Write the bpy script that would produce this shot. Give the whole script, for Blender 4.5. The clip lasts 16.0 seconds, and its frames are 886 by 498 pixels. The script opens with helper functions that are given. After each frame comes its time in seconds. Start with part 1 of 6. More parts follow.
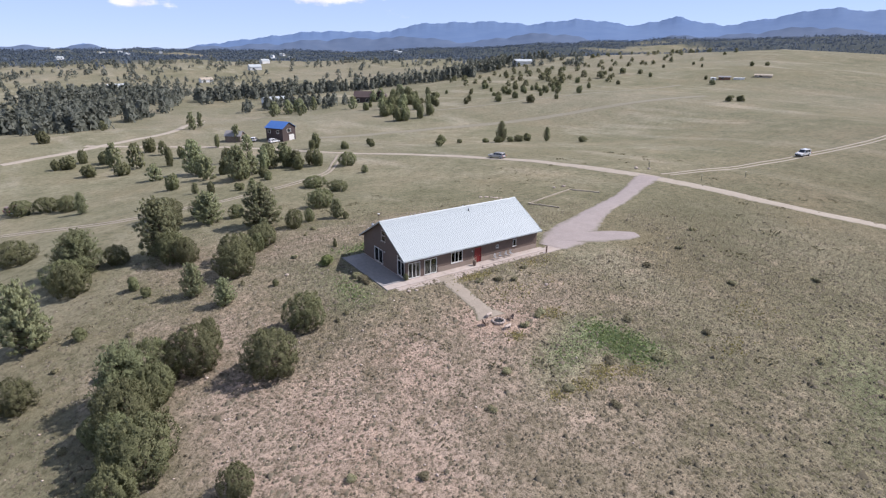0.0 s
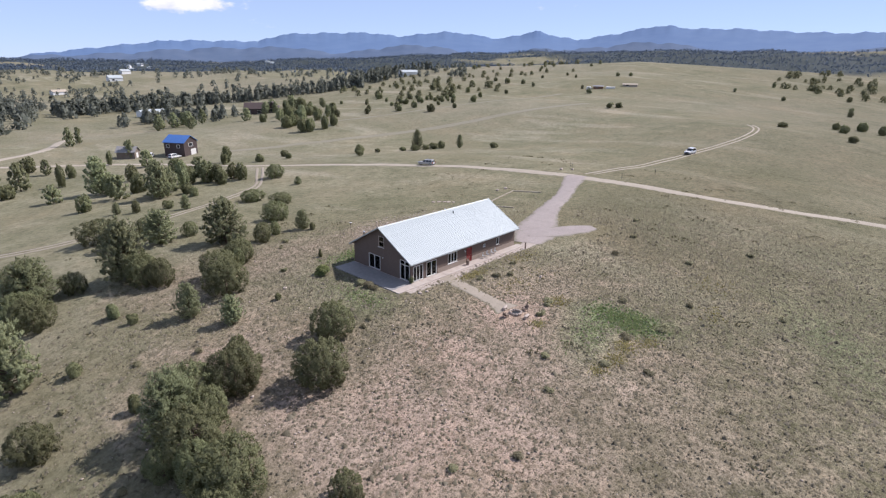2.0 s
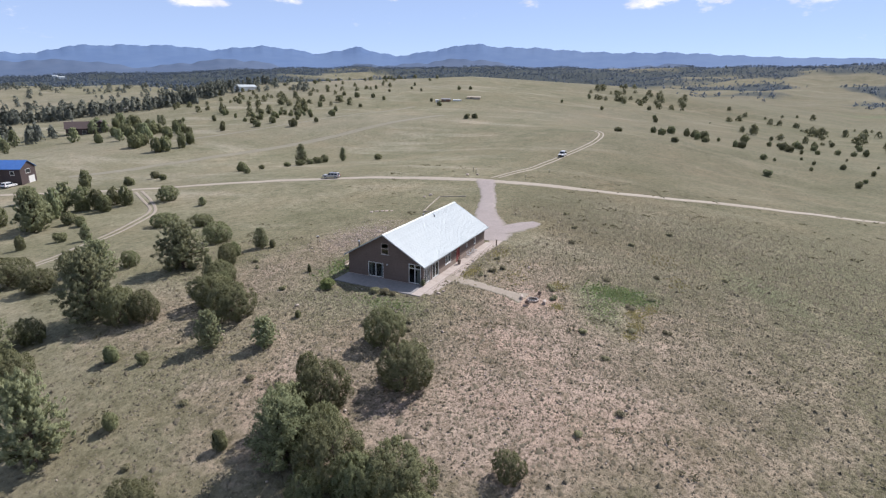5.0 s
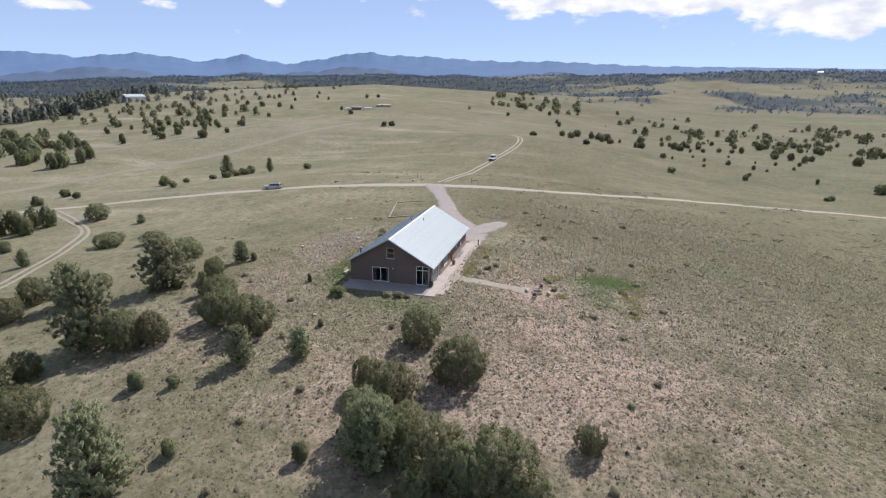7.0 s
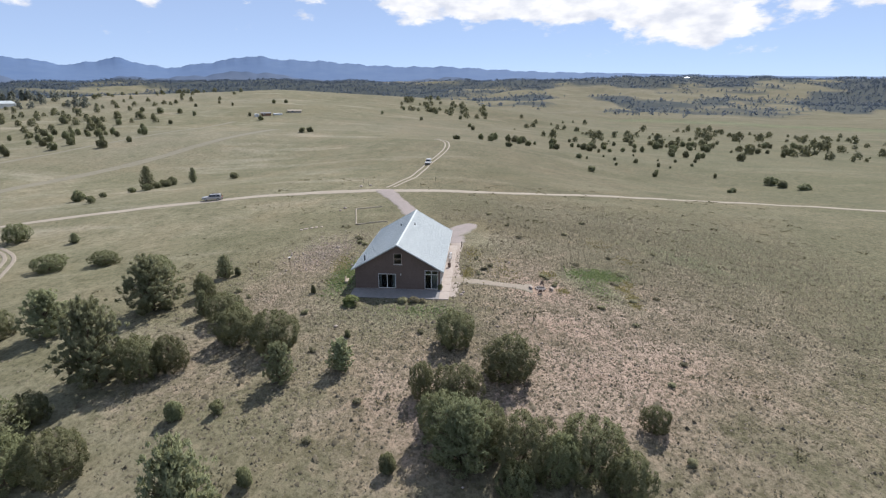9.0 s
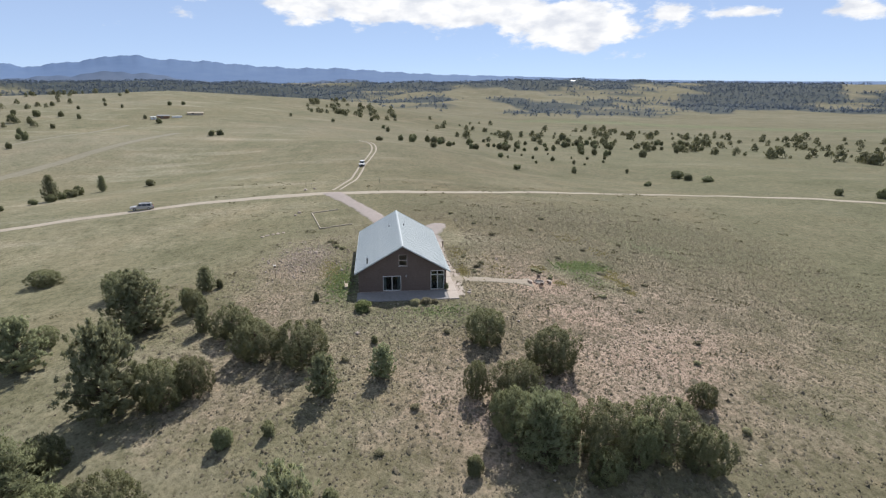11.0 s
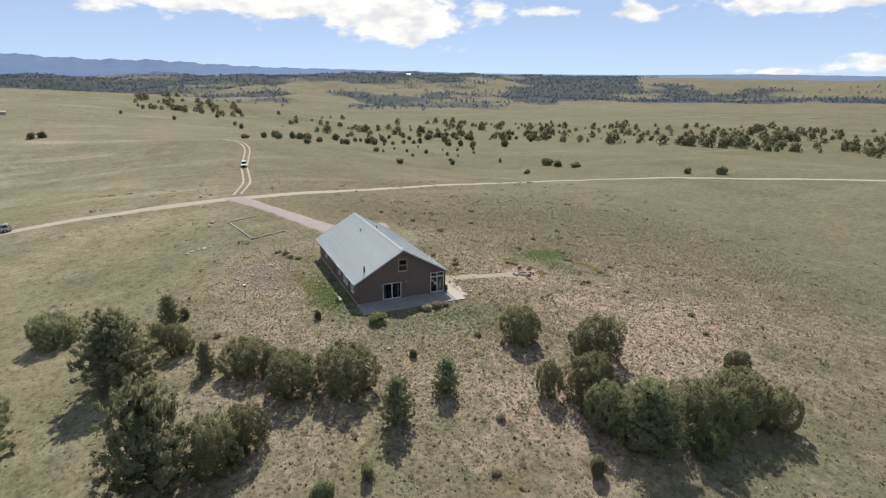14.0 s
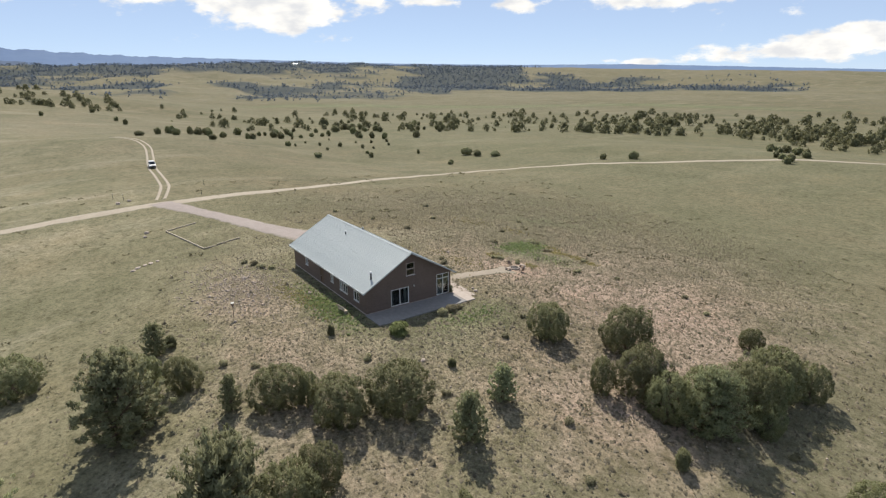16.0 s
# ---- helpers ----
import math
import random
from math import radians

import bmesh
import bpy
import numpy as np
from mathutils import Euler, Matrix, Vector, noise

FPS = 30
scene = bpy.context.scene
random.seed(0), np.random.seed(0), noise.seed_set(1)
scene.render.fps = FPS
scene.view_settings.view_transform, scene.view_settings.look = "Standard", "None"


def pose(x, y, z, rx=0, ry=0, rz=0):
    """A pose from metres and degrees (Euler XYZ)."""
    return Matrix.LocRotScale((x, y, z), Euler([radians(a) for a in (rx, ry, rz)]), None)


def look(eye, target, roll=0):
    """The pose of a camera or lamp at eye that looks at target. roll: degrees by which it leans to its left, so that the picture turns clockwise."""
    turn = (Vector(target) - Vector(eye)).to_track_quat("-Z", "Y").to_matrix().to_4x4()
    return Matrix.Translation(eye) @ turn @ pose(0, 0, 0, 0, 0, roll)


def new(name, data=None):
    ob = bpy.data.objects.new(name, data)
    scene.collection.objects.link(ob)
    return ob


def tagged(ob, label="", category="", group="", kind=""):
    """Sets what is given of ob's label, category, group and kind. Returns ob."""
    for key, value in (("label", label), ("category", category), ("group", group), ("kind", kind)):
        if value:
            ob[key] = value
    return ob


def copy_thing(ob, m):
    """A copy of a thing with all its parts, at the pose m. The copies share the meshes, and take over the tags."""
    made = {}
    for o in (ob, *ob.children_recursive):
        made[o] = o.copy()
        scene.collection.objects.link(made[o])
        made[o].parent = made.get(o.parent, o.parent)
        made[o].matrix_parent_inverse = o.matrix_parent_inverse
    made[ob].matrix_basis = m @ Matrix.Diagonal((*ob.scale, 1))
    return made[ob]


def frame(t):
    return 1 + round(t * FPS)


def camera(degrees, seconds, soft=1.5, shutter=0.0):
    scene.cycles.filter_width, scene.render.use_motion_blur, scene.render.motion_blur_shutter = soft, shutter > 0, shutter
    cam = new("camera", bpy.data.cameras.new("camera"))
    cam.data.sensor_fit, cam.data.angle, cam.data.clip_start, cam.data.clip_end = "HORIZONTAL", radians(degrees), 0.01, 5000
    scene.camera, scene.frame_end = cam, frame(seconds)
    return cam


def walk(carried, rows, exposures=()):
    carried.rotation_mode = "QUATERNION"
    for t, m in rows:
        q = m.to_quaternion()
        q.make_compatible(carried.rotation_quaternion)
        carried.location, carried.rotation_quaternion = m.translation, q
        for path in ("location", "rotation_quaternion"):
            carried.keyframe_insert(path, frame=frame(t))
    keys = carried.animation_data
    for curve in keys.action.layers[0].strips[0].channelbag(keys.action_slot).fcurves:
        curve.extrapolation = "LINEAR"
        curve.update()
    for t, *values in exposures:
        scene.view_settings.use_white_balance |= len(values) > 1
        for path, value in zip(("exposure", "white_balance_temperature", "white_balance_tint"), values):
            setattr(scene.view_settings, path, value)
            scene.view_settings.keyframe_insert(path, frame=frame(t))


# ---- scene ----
cam = camera(78.2, 16.0, 1.25)
PATH = [
    (0, (-34.72, -59.904, 29.859), (-33.661, -58.352, 29.172), 0.5),
    (0.5, (-38.399, -58.075, 29.769), (-37.253, -56.582, 29.092), 0.5),
    (1, (-42.025, -56.12, 29.682), (-40.801, -54.685, 29.017), 0.6),
    (1.5, (-45.582, -53.909, 29.581), (-44.276, -52.545, 28.923), 0.6),
    (2, (-49.005, -51.511, 29.44), (-47.619, -50.224, 28.792), 0.8),
    (2.5, (-52.26, -48.879, 29.275), (-50.806, -47.663, 28.64), 0.9),
    (3, (-55.327, -46.093, 29.038), (-53.808, -44.952, 28.415), 0.8),
    (3.5, (-58.2, -43.148, 28.802), (-56.623, -42.081, 28.19), 0.8),
    (4, (-60.765, -40.116, 28.594), (-59.13, -39.135, 27.99), 0.7),
    (4.2, (-61.712, -38.829, 28.555), (-60.056, -37.883, 27.955), 0.8),
    (6.3, (-70.56, -25.281, 27.961), (-68.738, -24.69, 27.385), 0.3),
    (6.5, (-71.287, -23.913, 27.946), (-69.452, -23.356, 27.376), 0.3),
    (7, (-72.856, -20.342, 27.941), (-70.997, -19.868, 27.379), 0.5),
    (7.5, (-74.193, -16.735, 27.912), (-72.313, -16.338, 27.36), 0.5),
    (8, (-75.152, -13.019, 27.887), (-73.253, -12.709, 27.342), 0.4),
    (8.5, (-75.783, -9.217, 27.877), (-73.87, -9.0, 27.337), 0.3),
    (9, (-76.036, -5.395, 27.86), (-74.116, -5.269, 27.316), 0.3),
    (11.3, (-74.538, 11.7, 27.045), (-72.631, 11.415, 26.515), 0.3),
    (11.5, (-74.224, 13.122, 27.035), (-72.322, 12.801, 26.508), 0.3),
    (12, (-73.092, 16.536, 27.051), (-71.207, 16.129, 26.521), 0.3),
    (12.5, (-71.798, 19.824, 27.073), (-69.934, 19.338, 26.536), 0.1),
    (13, (-70.168, 23.058, 27.077), (-68.33, 22.486, 26.534), 0.1),
    (13.5, (-68.219, 26.156, 27.077), (-66.417, 25.484, 26.53), -0.0),
    (14, (-66.143, 29.245, 27.074), (-64.382, 28.476, 26.518), -0.1),
    (14.5, (-63.936, 32.228, 27.111), (-62.217, 31.376, 26.546), -0.2),
    (15, (-61.538, 35.085, 27.177), (-59.866, 34.15, 26.603), -0.2),
    (15.5, (-58.897, 37.738, 27.278), (-57.277, 36.719, 26.697), -0.2),
    (16, (-55.946, 40.083, 27.351), (-54.377, 38.992, 26.761), -0.4),
]
TONE = [(0, 0.28, 6250, 18), (6, 0.23, 6300, 14), (10, 0.19, 6450, 10.5), (13, 0.20, 6750, 8.5), (16, 0.24, 7000, 8.5)]
walk(cam, [(t, look(eye, target, roll)) for t, eye, target, roll in PATH], TONE)

# ---- daylight: a high sun over the plain, blue sky with broken cloud ----
SUN_AZ, SUN_EL = -22.0, 47.5
world = bpy.data.worlds.new("sky")
scene.world = world
world.use_nodes = True
wn, wl = world.node_tree.nodes, world.node_tree.links
wn.clear()
w_out, w_bg = wn.new("ShaderNodeOutputWorld"), wn.new("ShaderNodeBackground")
sky = wn.new("ShaderNodeTexSky")
sky.sky_type, sky.sun_disc = "NISHITA", False
sky.sun_elevation, sky.sun_rotation = radians(SUN_EL), radians(90 - SUN_AZ)
sky.altitude, sky.air_density, sky.dust_density, sky.ozone_density = 2600, 1.0, 0.25, 1.6
w_bg.inputs["Strength"].default_value = 0.1


def w_math(op, a, b=0.0, c=0.0):
    k = wn.new("ShaderNodeMath")
    k.operation = op
    for sock, v in zip(k.inputs, (a, b, c)):
        if isinstance(v, (int, float)):
            sock.default_value = v
        else:
            wl.new(v, sock)
    return k.outputs[0]


# cloud: ragged noise in bearing and height above the horizon, thickest where the banks stand (bearing, height, reach, reach up, weight)
w_co, w_sep, w_vec = wn.new("ShaderNodeTexCoord"), wn.new("ShaderNodeSeparateXYZ"), wn.new("ShaderNodeCombineXYZ")
wl.new(w_co.outputs["Generated"], w_sep.inputs[0])
bearing = w_math("MULTIPLY", w_math("ARCTAN2", w_sep.outputs[1], w_sep.outputs[0]), 57.2958)
rise = w_math("MULTIPLY", w_math("ARCSINE", w_sep.outputs[2]), 57.2958)
wl.new(w_math("MULTIPLY", bearing, 0.15), w_vec.inputs[0])
wl.new(w_math("MULTIPLY", rise, 0.33), w_vec.inputs[1])
puff = wn.new("ShaderNodeTexNoise")
puff.inputs["Scale"].default_value, puff.inputs["Detail"].default_value, puff.inputs["Roughness"].default_value = 1.4, 10, 0.6
wl.new(w_vec.outputs[0], puff.inputs["Vector"])
mass = w_math("MULTIPLY", w_math("SMOOTH_MIN", w_math("MULTIPLY", w_math("SUBTRACT", rise, 9), 0.02), 0.04, 0.05), 1.0)
mass = w_math("MAXIMUM", mass, -0.16)
for b0, r0, rb, rr, k in [(-4, 8.4, 14, 1.6, 0.46), (-20, 6.0, 7, 2.0, 0.42), (-55, 1.6, 4, 0.6, 0.40), (-66, 2.4, 7, 1.2, 0.46), (-73, 3.4, 5, 1.0, 0.4), (-28.3, 7.4, 1.6, 0.7, 0.36), (-42, 6.9, 2.2, 0.8, 0.40), (-34, 7.3, 2.8, 0.5, 0.30),
                          (-55, 6.7, 6, 0.8, 0.32), (66, 4.7, 4.5, 0.8, 0.42), (47, 6.3, 2.8, 0.7, 0.38), (83, 3.6, 3, 0.6, 0.30), (30.5, 7.7, 2, 0.5, 0.28), (91.5, 2.3, 1, 0.5, 0.25), (27, 6.0, 0.6, 0.3, 0.18)]:
    u = w_math("DIVIDE", w_math("SUBTRACT", bearing, b0), rb)
    v = w_math("DIVIDE", w_math("SUBTRACT", rise, r0), rr)
    far2 = w_math("ADD", w_math("MULTIPLY", u, u), w_math("MULTIPLY", v, v))
    mass = w_math("ADD", mass, w_math("MULTIPLY", w_math("EXPONENT", w_math("MULTIPLY", far2, -1.0)), k))
dense = wn.new("ShaderNodeMapRange")
dense.interpolation_type = "SMOOTHSTEP"
dense.inputs["From Min"].default_value, dense.inputs["From Max"].default_value = 0.56, 0.71
wl.new(w_math("ADD", puff.outputs[0], mass), dense.inputs["Value"])
belly = wn.new("ShaderNodeTexNoise")
belly.inputs["Scale"].default_value, belly.inputs["Detail"].default_value = 2.4, 6
wl.new(w_vec.outputs[0], belly.inputs["Vector"])
tone = wn.new("ShaderNodeValToRGB")
tone.color_ramp.elements[0].position, tone.color_ramp.elements[0].color = 0.35, (6.6, 6.9, 7.6, 1)
tone.color_ramp.elements[1].position, tone.color_ramp.elements[1].color = 0.58, (9.0, 9.05, 9.2, 1)
wl.new(belly.outputs[0], tone.inputs[0])
w_mix = wn.new("ShaderNodeMix")
w_mix.data_type = "RGBA"
wl.new(dense.outputs[0], w_mix.inputs[0])
# haze brightens and cools the sky towards the horizon
haze = w_math("MULTIPLY_ADD", w_math("EXPONENT", w_math("MULTIPLY", w_math("MAXIMUM", rise, 0.0), -0.045)), 0.44, 0.62)
tint = wn.new("ShaderNodeCombineXYZ")
for sock, k in zip(tint.inputs, (0.85, 0.985, 1.20)):
    wl.new(w_math("MULTIPLY", haze, k), sock)
w_tint = wn.new("ShaderNodeMix")
w_tint.data_type, w_tint.blend_type = "RGBA", "MULTIPLY"
w_tint.inputs[0].default_value = 1.0
w_veil = wn.new("ShaderNodeMix")
w_veil.data_type = "RGBA"
w_veil.inputs[0].default_value, w_veil.inputs[7].default_value = 0.75, (5.1, 5.65, 6.7, 1)
wl.new(sky.outputs[0], w_veil.inputs[6])
wl.new(w_veil.outputs[2], w_tint.inputs[6])
wl.new(tint.outputs[0], w_tint.inputs[7])
wl.new(w_tint.outputs[2], w_mix.inputs[6])
wl.new(tone.outputs[0], w_mix.inputs[7])
wl.new(w_mix.outputs[2], w_bg.inputs["Color"])
wl.new(w_bg.outputs[0], w_out.inputs["Surface"])
sun = new("sun", bpy.data.lights.new("sun", "SUN"))
sun.data.energy, sun.data.angle, sun.data.color = 4.7, radians(0.55), (1.0, 0.965, 0.915)
d_sun = Vector((math.cos(radians(SUN_EL)) * math.cos(radians(SUN_AZ)), math.cos(radians(SUN_EL)) * math.sin(radians(SUN_AZ)), math.sin(radians(SUN_EL))))
sun.matrix_world = look(d_sun * 200, (0, 0, 0))


# ---- the lie of the land ----
# rolling ground near the house: (x, y, reach, height)
HILLS = [(0, -20, 35, 0.71), (-30, -25, 35, 4.13), (-35, 15, 35, -0.31), (-20, 45, 35, 6.48), (15, 10, 30, 2.42), (30, 60, 40, -5.19), (60, 20, 45, 1.12),
         (10, 95, 45, 3.7), (80, 75, 55, 7.92), (55, -40, 55, 2.97), (-80, 0, 70, -5.25), (140, 100, 55, -6.28), (150, 15, 60, 1.02), (60, 190, 80, -4.87),
         (215, -20, 60, 12.95), (200, -70, 60, -13.02), (285, 115, 80, 5.9), (140, 280, 90, 3.61), (110, -110, 80, -0.98), (0, -90, 60, -2.8), (-50, 130, 80, -6.18)]
# the country beyond: heights on rings round the house, by compass angle
BEARING = [-150, -110, -75, -45, -30, -15, -5, 5, 15, 22, 35, 45, 55, 65, 80, 100, 130, 170]
NEAR_RINGS = [
    (330, [-12, -12, -12, -11, -10, -8, -2, 2, 5, 6, 5, 2, -3, -8, -14, -14, -14, -13]),
    (500, [-14, -14, -14, -13, -12, -11, -2, 10, 18, 21, 17, 9, 0, -10, -15, -15, -14, -14]),
    (650, [-14, -14, -12, -12, -12, -10, 8, 23, 29, 33, 27, 21, 6, -12, -14, -14, -14, -14]),
    (1000, [-4, -8, -6, -6, -8, -3, 4, 6, 5, 5, 5, 5, 7, 8, 4, 2, 0, 0]),
]
FAR_RINGS = [
    (1500, [5, 5, 2, 0, 10, 20, 25, 10, 5, 5, 5, 5, 5, -5, 0, 0, 5, 5]),
    (2400, [20, 25, 45, 78, 88, 100, 85, 80, 80, 78, 68, 52, 30, 12, 15, 10, 15, 15]),
    (3300, [15, 15, 40, 70, 80, 85, 80, 70, 70, 70, 60, 50, 30, 5, 5, 5, 15, 15]),
    (4800, [15, 15, 40, 60, 60, 60, 60, 60, 60, 60, 50, 40, 30, 5, 5, 5, 15, 15]),
]
RINGS = NEAR_RINGS + FAR_RINGS


def smooth(a, b, v):
    k = np.clip((np.asarray(v, float) - a) / (b - a), 0, 1)
    return k * k * (3 - 2 * k)


def ring_height(r, az):
    """The far country's height at the distance r and the compass angle az."""
    levels = np.stack([np.interp(az, BEARING, h, period=360) for _, h in RINGS])
    radii = [q for q, _ in RINGS]
    out = levels[0].copy()
    for i in range(len(radii) - 1):
        out = out + (levels[i + 1] - levels[i]) * smooth(radii[i], radii[i + 1], r)
    return out


def land(x, y):
    """The ground's height."""
    x, y = np.asarray(x, float), np.asarray(y, float)
    r, az = np.hypot(x, y), np.degrees(np.arctan2(y, x))
    near = -4.0 + sum(h * np.exp(-((x - a) ** 2 + (y - b) ** 2) / (2 * s * s)) for a, b, s, h in HILLS)
    # gentle swells, and the level pad under the house
    near = near + 0.12 * np.sin(x * 0.23 + 1.3 * np.sin(y * 0.17)) * np.sin(y * 0.19 + 0.7)
    away = np.maximum(np.maximum(-4.5 - x, x - 28), np.maximum(-2.4 - y, y - 15))
    near = near * smooth(0, 9, away) - 0.16 * (1 - smooth(0, 9, away))
    far = ring_height(r, az) + smooth(500, 1500, r) * (1 - 0.7 * smooth(-20, -40, az)) * (7 * np.sin(x * 0.011 + 2 * np.sin(y * 0.006)) * np.sin(y * 0.013) + 4 * np.sin(x * 0.031 + y * 0.02) * np.sin(y * 0.027 - x * 0.012))
    k = smooth(210, 330, r)
    return near * (1 - k) + far * k


def height(x, y):
    return float(land(x, y))


# ---- materials ----
def material(name, rough=0.8, metal=0.0):
    m = bpy.data.materials.new(name)
    m.use_nodes = True
    bsdf = m.node_tree.nodes["Principled BSDF"]
    bsdf.inputs["Roughness"].default_value, bsdf.inputs["Metallic"].default_value = rough, metal
    bsdf.inputs["Specular IOR Level"].default_value = 0.25
    return m, m.node_tree.nodes, m.node_tree.links, bsdf


def noise_node(n, l, scale, detail=6, rough=0.6, coord="Object", stretch=None):
    c = n.new("ShaderNodeTexCoord")
    t = n.new("ShaderNodeTexNoise")
    t.inputs["Scale"].default_value, t.inputs["Detail"].default_value, t.inputs["Roughness"].default_value = scale, detail, rough
    if stretch:
        mp = n.new("ShaderNodeMapping")
        mp.inputs["Scale"].default_value = stretch
        l.new(c.outputs[coord], mp.inputs[0])
        l.new(mp.outputs[0], t.inputs["Vector"])
    else:
        l.new(c.outputs[coord], t.inputs["Vector"])
    return t.outputs[0]


def ramp(n, l, src, stops):
    r = n.new("ShaderNodeValToRGB")
    e = r.color_ramp.elements
    while len(e) < len(stops):
        e.new(0.5)
    for k, (p, c) in zip(e, stops):
        k.position, k.color = p, (*c, 1)
    l.new(src, r.inputs[0])
    return r.outputs[0]


def mix(n, l, fac, a, b, mode="MIX"):
    m = n.new("ShaderNodeMix")
    m.data_type, m.blend_type = "RGBA", mode
    for sock, v in ((m.inputs[0], fac), (m.inputs[6], a), (m.inputs[7], b)):
        if isinstance(v, (int, float)):
            sock.default_value = v
        elif isinstance(v, tuple):
            sock.default_value = (*v, 1)
        else:
            l.new(v, sock)
    return m.outputs[2]


def maths(n, l, op, a, b=0.0, c=0.0, clamp=False):
    m = n.new("ShaderNodeMath")
    m.operation, m.use_clamp = op, clamp
    for sock, v in zip(m.inputs, (a, b, c)):
        if isinstance(v, (int, float)):
            sock.default_value = v
        else:
            l.new(v, sock)
    return m.outputs[0]


def bump(n, l, bsdf, src, strength=0.3, dist=0.05):
    b = n.new("ShaderNodeBump")
    b.inputs["Strength"].default_value, b.inputs["Distance"].default_value = strength, dist
    l.new(src, b.inputs["Height"])
    l.new(b.outputs[0], bsdf.inputs["Normal"])


def plain(name, dark, light, scale=8.0, rough=0.7, metal=0.0, relief=0.15, stretch=None, coord="Object"):
    """A surface that wavers between two colours, with a second, broader drift."""
    m, n, l, b = material(name, rough, metal)
    fine = noise_node(n, l, scale, 8, 0.65, coord, stretch)
    broad = noise_node(n, l, scale * 0.12, 3, 0.5, coord)
    both = maths(n, l, "ADD", maths(n, l, "MULTIPLY", fine, 0.65), maths(n, l, "MULTIPLY", broad, 0.35))
    l.new(ramp(n, l, both, [(0.32, dark), (0.68, light)]), b.inputs["Base Color"])
    bump(n, l, b, fine, relief, 0.03)
    return m


def leafy(name, deep, mid, tip, rough=0.75):
    """Needles: each sprig its own green, each tree a little apart from the next."""
    m, n, l, b = material(name, rough)
    g = n.new("ShaderNodeNewGeometry")
    o = n.new("ShaderNodeObjectInfo")
    col = ramp(n, l, g.outputs["Random Per Island"], [(0.0, deep), (0.55, mid), (1.0, tip)])
    drift = noise_node(n, l, 3.0, 3, 0.5)
    col = mix(n, l, maths(n, l, "MULTIPLY", drift, 0.5), col, mid)
    hsv = n.new("ShaderNodeHueSaturation")
    l.new(maths(n, l, "MULTIPLY_ADD", o.outputs["Random"], 0.03, 0.49), hsv.inputs["Hue"])
    l.new(maths(n, l, "MULTIPLY_ADD", o.outputs["Random"], 0.5, 0.75), hsv.inputs["Value"])
    l.new(col, hsv.inputs["Color"])
    l.new(hsv.outputs[0], b.inputs["Base Color"])
    tl, mx = n.new("ShaderNodeBsdfTranslucent"), n.new("ShaderNodeMixShader")
    l.new(hsv.outputs[0], tl.inputs["Color"])
    mx.inputs[0].default_value = 0.38
    l.new(b.outputs[0], mx.inputs[1])
    l.new(tl.outputs[0], mx.inputs[2])
    l.new(mx.outputs[0], n["Material Output"].inputs["Surface"])
    return m


M_JUNIPER = leafy("juniper_needles", (0.137, 0.144, 0.072), (0.185, 0.189, 0.095), (0.25, 0.243, 0.13))
M_PINE = leafy("pine_needles", (0.197, 0.211, 0.112), (0.272, 0.282, 0.153), (0.354, 0.359, 0.204))
M_PINYON = leafy("pinyon_needles", (0.134, 0.142, 0.072), (0.182, 0.187, 0.098), (0.24, 0.24, 0.13))
M_SHRUB = leafy("shrub_leaves", (0.16, 0.2, 0.072), (0.232, 0.28, 0.104), (0.32, 0.368, 0.16))
M_SAGE = leafy("sage_leaves", (0.181, 0.168, 0.102), (0.257, 0.235, 0.144), (0.348, 0.315, 0.199))
# far-hill needles take the distance haze as a bluish base colour
M_HILL_TREE = leafy("haze_blue_needles", (0.078, 0.104, 0.137), (0.105, 0.137, 0.177), (0.14, 0.177, 0.221))
M_FAR_TREE = leafy("far_needles", (0.127, 0.142, 0.112), (0.173, 0.185, 0.149), (0.226, 0.235, 0.194))
M_BARK = plain("bark", (0.09, 0.065, 0.05), (0.20, 0.15, 0.11), 9, 0.9, relief=0.5)
M_TUFT = leafy("dry_grass", (0.15, 0.132, 0.09), (0.225, 0.195, 0.138), (0.31, 0.27, 0.20), 0.9)


